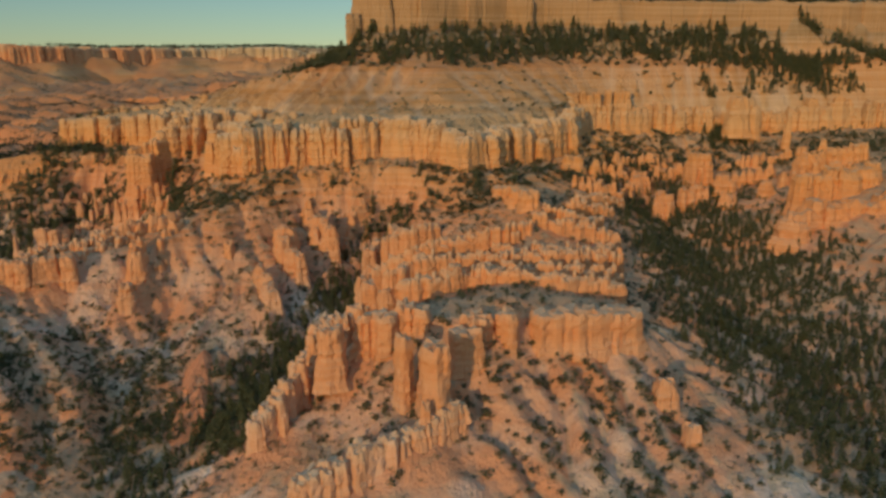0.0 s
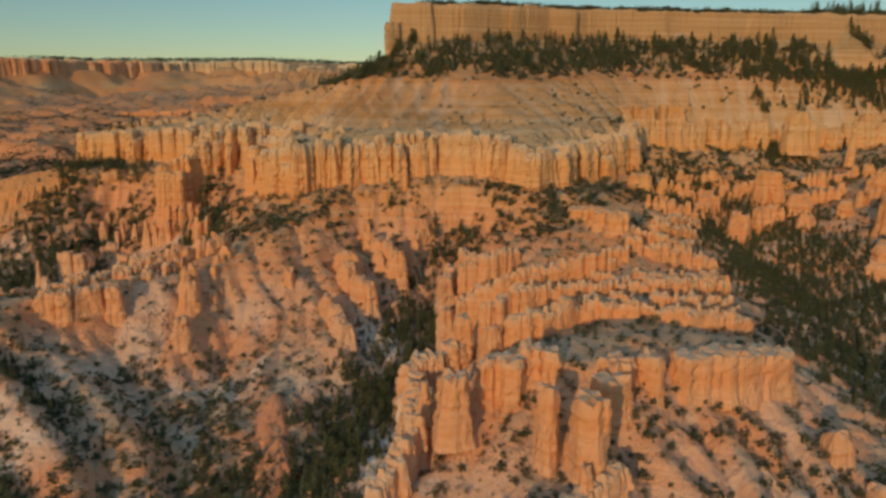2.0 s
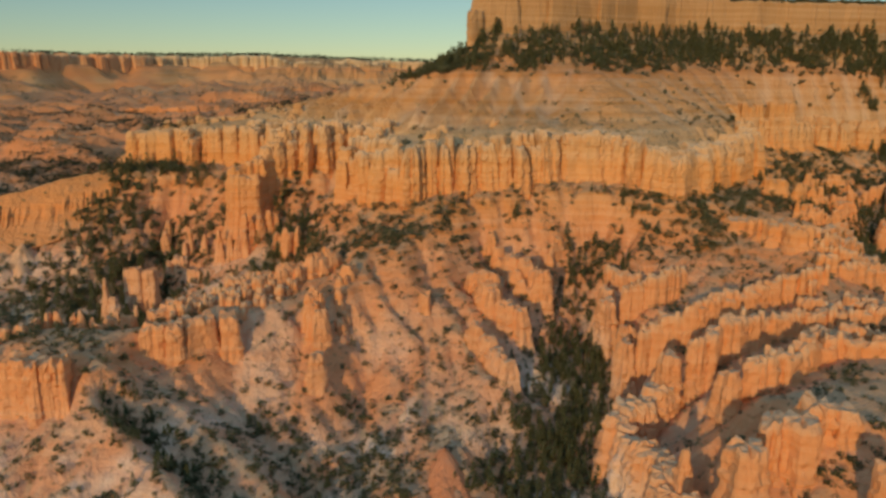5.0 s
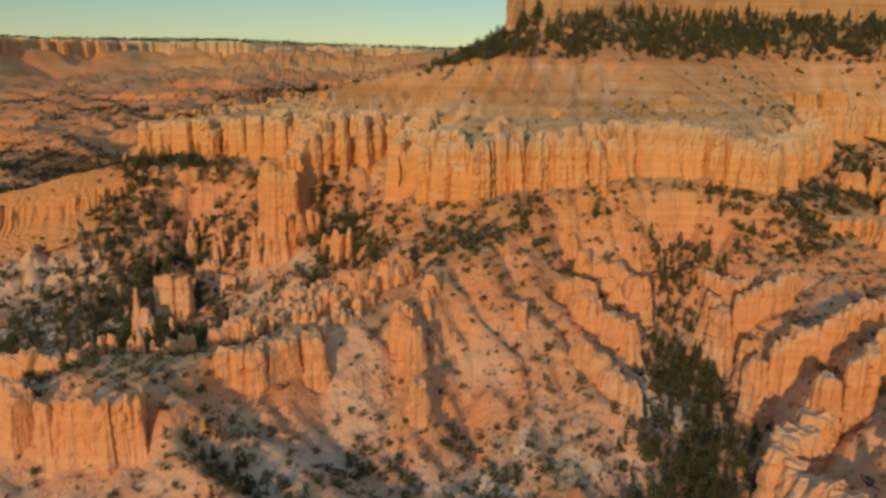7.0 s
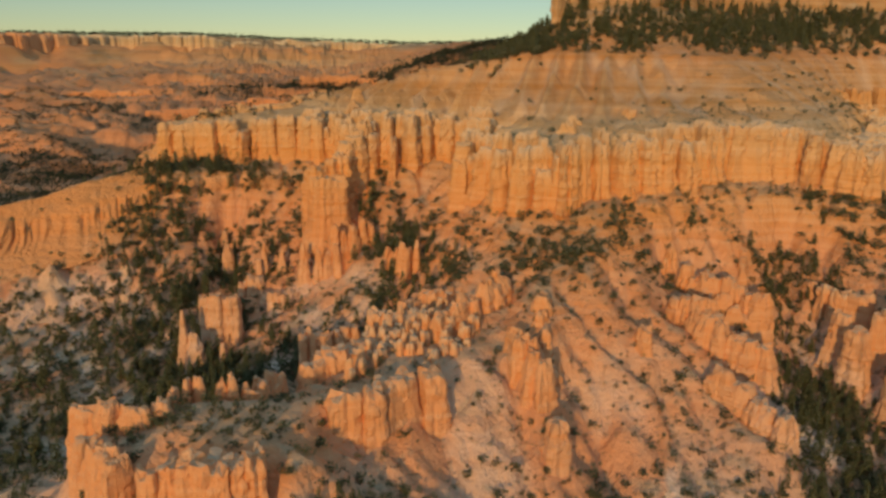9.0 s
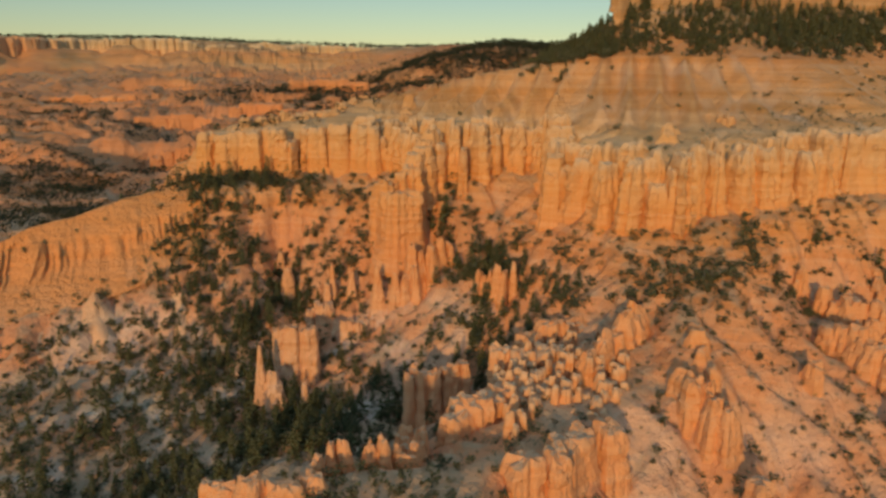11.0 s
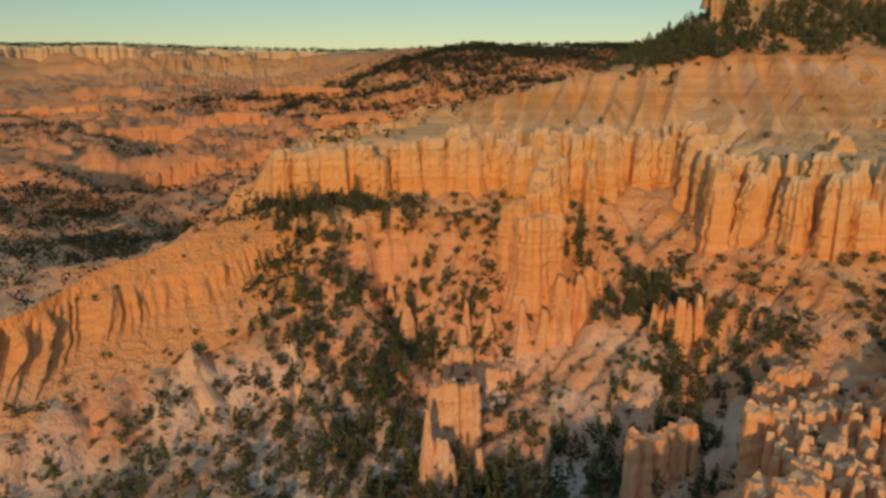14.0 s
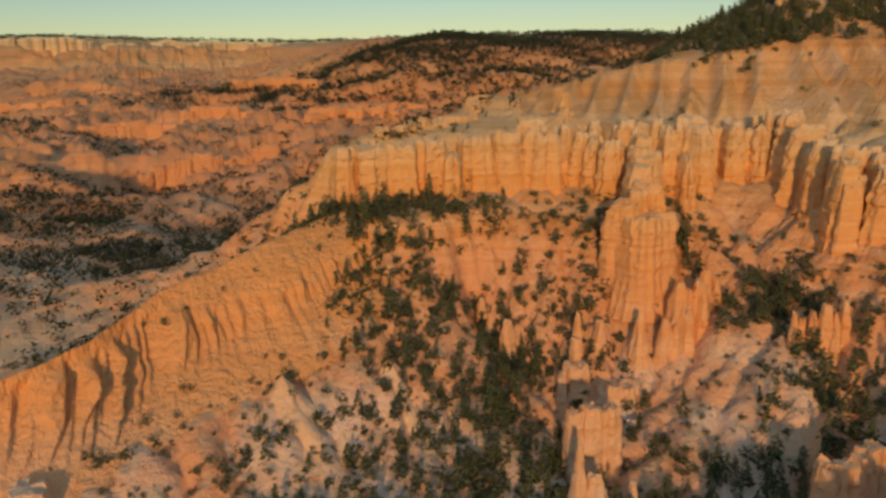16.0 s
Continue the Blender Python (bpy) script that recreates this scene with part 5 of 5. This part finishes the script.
thicket("juniper_wood", "junipers on the slope under the mesa", "juniper", sized(scatter(BELT, 44, 5.0, trng, 1.0, 40), 3, 7, trng), trng)
END = [(-122, 772), (-112, 800), (-100, 850), (-60, 920), (-20, 990)]
thicket("pine_wood", "dense pines round the mesa's end", "pine", sized(scatter(END, 40, 5, trng, 1.2, 40), 4, 11, trng), trng)
thicket("juniper_wood", "dense junipers round the mesa's end", "juniper", sized(scatter(END, 46, 5, trng, 1.1, 40), 3, 6, trng), trng)
thicket("juniper_wood", "shrubs on the flat top of the bastion", "juniper", sized(scatter([(-285, 430), (-300, 430), (-330, 428)], 22, 4, trng, 1.0), 1.2, 4.5, trng), trng)
thicket("juniper_wood", "shrubs at the foot of the spur", "juniper", sized(scatter([(-400, 636), (-440, 628), (-490, 606), (-540, 580)], 22, 6, trng, 0.6), 1.5, 4.0, trng), trng)
MESA_FOOT = [(-78, 776), (-10, 786), (100, 838), (364, 842), (640, 864)]
thicket("pine_wood", "tall pines against the foot of the mesa cliff", "pine", sized(scatter(MESA_FOOT, 15, 6, trng, 1.0, 40), 6, 15, trng), trng)
thicket("juniper_wood", "dense junipers under the pines", "juniper", sized(scatter(WEST[:5], 46, 6, trng, 0.5), 2.5, 5.5, trng), trng)
thicket("juniper_wood", "olive brush behind the spur", "juniper", sized(scatter([(-410, 765), (-470, 745), (-520, 715), (-580, 690)], 40, 5.5, trng, 1.0), 2, 5.5, trng), trng)
thicket("juniper_wood", "shrubs on the slope below the cliff", "juniper", sized(scatter([(-235, 660), (-195, 610), (-160, 560), (-100, 545)], 46, 5.5, trng, 0.75, 90), 1.6, 4.2, trng), trng)
thicket("pine_wood", "dark pines on the slope at the mesa's far side", "pine", sized(scatter([(300, 815), (380, 830), (480, 840), (640, 850)], 42, 5, trng, 1.2, 60), 6, 18, trng), trng)
thicket("juniper_wood", "junipers on the tan slope over the cliff", "juniper", sized(scatter([(170, 775), (300, 785), (420, 800), (600, 810)], 40, 7, trng, 0.8, 50), 2.5, 6, trng), trng)
thicket("juniper_wood", "sparse shrubs on the pale slope", "juniper", sized(scatter([(-180, 730), (-100, 680), (0, 660), (100, 720)], 50, 12, trng, 0.35, 50), 2, 4, trng), trng)
for a, b in (([(-215, 415), (-195, 395), (-170, 360), (-155, 320)], 12), ([(-255, 396), (-230, 372), (-205, 345), (-185, 315)], 11), ([(-250, 350), (-220, 325), (-195, 300)], 9)):
    thicket("pine_wood", "low pines in a gully of the lower slope", "pine", sized(scatter(a, b + 4, 5.0, trng, 0.6), 3, 7, trng), trng)
    thicket("juniper_wood", "junipers in a gully of the lower slope", "juniper", sized(scatter(a, b + 10, 4.0, trng, 0.9), 1.6, 4.2, trng), trng)
thicket("juniper_wood", "dense shrubs round the red mound", "juniper", sized(scatter([(-165, 430), (-160, 390), (-140, 345), (-112, 345), (-100, 380)], 20, 4.2, trng, 1.1), 1.8, 5, trng), trng)
thicket("juniper_wood", "low trees along the very edge of the mesa", "juniper", sized(scatter([(-72, 798), (0, 811), (104, 863), (364, 865), (640, 889)], 8, 2.6, trng, 1.6, 200), 3, 6.5, trng), trng)
thicket("pine_wood", "dark pines covering the far hillside of the mesa", "pine", sized(scatter([(372, 850), (420, 840), (480, 830), (560, 835), (640, 832)], 34, 3.8, trng, 1.5, 90), 6, 17, trng), trng)
thicket("pine_wood", "dark pines on the mesa's wooded shoulder", "pine", sized(scatter([(352, 838), (400, 824), (450, 812), (540, 800)], 32, 4.0, trng, 1.6, 90), 5, 13, trng), trng)
thicket("pine_wood", "dark pines in a cleft under the mesa", "pine", sized(scatter([(258, 806), (272, 778), (283, 764), (288, 742)], 10, 3.4, trng, 1.8), 5, 11, trng), trng)
thicket("pine_wood", "pines under the walls of the first spur", "pine", sized(scatter([(-62, 470), (-68, 440), (-80, 405), (-84, 360), (-98, 310)], 20, 4.2, trng, 1.3), 4, 10, trng), trng)
thicket("brush_cover", "olive brush on the valley floor", "brush", sized(scatter(WEST, 72, 3.2, trng, 1.0), 1.0, 2.8, trng), trng)
thicket("brush_cover", "olive brush on the lower slopes", "brush", sized(scatter(GULLY, 120, 3.1, trng, 1.1, 40), 0.9, 2.6, trng), trng)
SIDE = [(-400, 606), (-430, 585), (-455, 540), (-480, 480), (-500, 400)]
thicket("juniper_wood", "junipers and shrubs on the valley's far side", "juniper", sized(scatter(SIDE, 75, 6, trng, 0.75, 60), 1.8, 5.5, trng), trng)
thicket("pine_wood", "scattered pines on the valley's far side", "pine", sized(scatter(SIDE, 65, 9, trng, 0.5, 50), 4, 10, trng), trng)
thicket("pine_wood", "pines in a cleft of the mesa slope", "pine", sized(scatter([(262, 840), (268, 800), (276, 765), (262, 735)], 16, 4.5, trng, 1.3), 6, 14, trng), trng)
thicket("pine_wood", "pines along the mesa rim", "pine", sized(scatter([(-60, 808), (0, 816), (110, 872), (364, 872), (640, 896)], 18, 3.6, trng, 1.3), 3, 7.5, trng), trng)
thicket("pine_wood", "dark pines on the slope under the long cliff", "pine", sized(scatter([(-352, 712), (-336, 690), (-322, 668), (-330, 650)], 30, 6.5, trng, 0.9), 6, 13, trng), trng)
thicket("juniper_wood", "junipers beside the square buttress", "juniper", sized(scatter([(-236, 680), (-230, 655), (-218, 630), (-206, 612)], 26, 4.8, trng, 1.1), 2.5, 5.5, trng), trng)
thicket("pine_wood", "pines beside the square buttress", "pine", sized(scatter([(-234, 672), (-228, 645), (-224, 620)], 16, 6, trng, 0.9), 6, 13, trng), trng)
SHELF = [(-170, 540), (-120, 546), (-60, 556), (-10, 548), (15, 528), (40, 560), (90, 600)]
thicket("juniper_wood", "junipers on the ledge below the cliff", "juniper", sized(scatter(SHELF, 26, 4.6, trng, 1.1), 2.5, 6, trng), trng)
BROKEN = [(150, 690), (220, 720), (320, 700), (420, 720), (600, 760)]
thicket("juniper_wood", "junipers on the broken slope", "juniper", sized(scatter(BROKEN, 46, 6, trng, 1.0), 3, 7, trng), trng)
wet = np.log(streams) + 0.9 * fbm(bx, by, 150, 2, 6.6) + rng_far.normal(0, 0.5, streams.shape)
ok = (wet > 1.9) & (by > 1060) & (by < 3100) & (rng_far.random(streams.shape) < 0.75)
spots = np.stack([bx[ok] + rng_far.uniform(-4, 4, ok.sum()), by[ok] + rng_far.uniform(-4, 4, ok.sum())], 1)
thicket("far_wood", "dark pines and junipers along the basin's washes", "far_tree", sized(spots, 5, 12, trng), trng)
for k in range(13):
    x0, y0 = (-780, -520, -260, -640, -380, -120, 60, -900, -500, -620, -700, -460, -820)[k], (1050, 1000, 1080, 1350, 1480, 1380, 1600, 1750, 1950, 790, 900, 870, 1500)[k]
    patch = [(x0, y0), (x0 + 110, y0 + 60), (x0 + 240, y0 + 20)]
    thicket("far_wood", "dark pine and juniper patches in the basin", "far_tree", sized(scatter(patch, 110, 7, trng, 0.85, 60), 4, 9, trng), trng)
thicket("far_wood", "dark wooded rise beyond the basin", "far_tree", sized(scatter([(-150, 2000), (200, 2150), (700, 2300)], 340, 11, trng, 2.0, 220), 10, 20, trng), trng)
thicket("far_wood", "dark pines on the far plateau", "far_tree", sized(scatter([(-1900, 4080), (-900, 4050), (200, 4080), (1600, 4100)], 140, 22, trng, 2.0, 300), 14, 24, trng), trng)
thicket("pine_wood", "dense low pines on the shaded slope", "pine", sized(scatter([(-262, 402), (-246, 384), (-236, 372)], 15, 4.6, trng, 1.2), 3.5, 8, trng), trng)
thicket("juniper_wood", "junipers on the shaded slope", "juniper", sized(scatter([(-262, 404), (-235, 390), (-190, 340), (-185, 320)], 40, 7, trng, 0.5), 1.6, 4, trng), trng)
thicket("juniper_wood", "junipers on the slope below the towers", "juniper", sized(scatter([(-30, 300), (20, 295), (60, 310), (80, 290), (90, 250)], 36, 5, trng, 1.0), 2, 4.5, trng), trng)
SLOPES = [(-560, 560), (-400, 690), (-200, 520), (-250, 400), (0, 480), (60, 300), (150, 640), (420, 720)]
thicket("juniper_scrub", "scattered junipers on the slopes", "juniper", sized(scatter(SLOPES, 130, 6.2, trng, 0.7, 45), 1.4, 4.0, trng), trng)
thicket("brush_cover", "low grey-green brush on the slopes", "brush", sized(scatter(SLOPES, 140, 3.8, trng, 0.8), 0.8, 2.3, trng), trng)
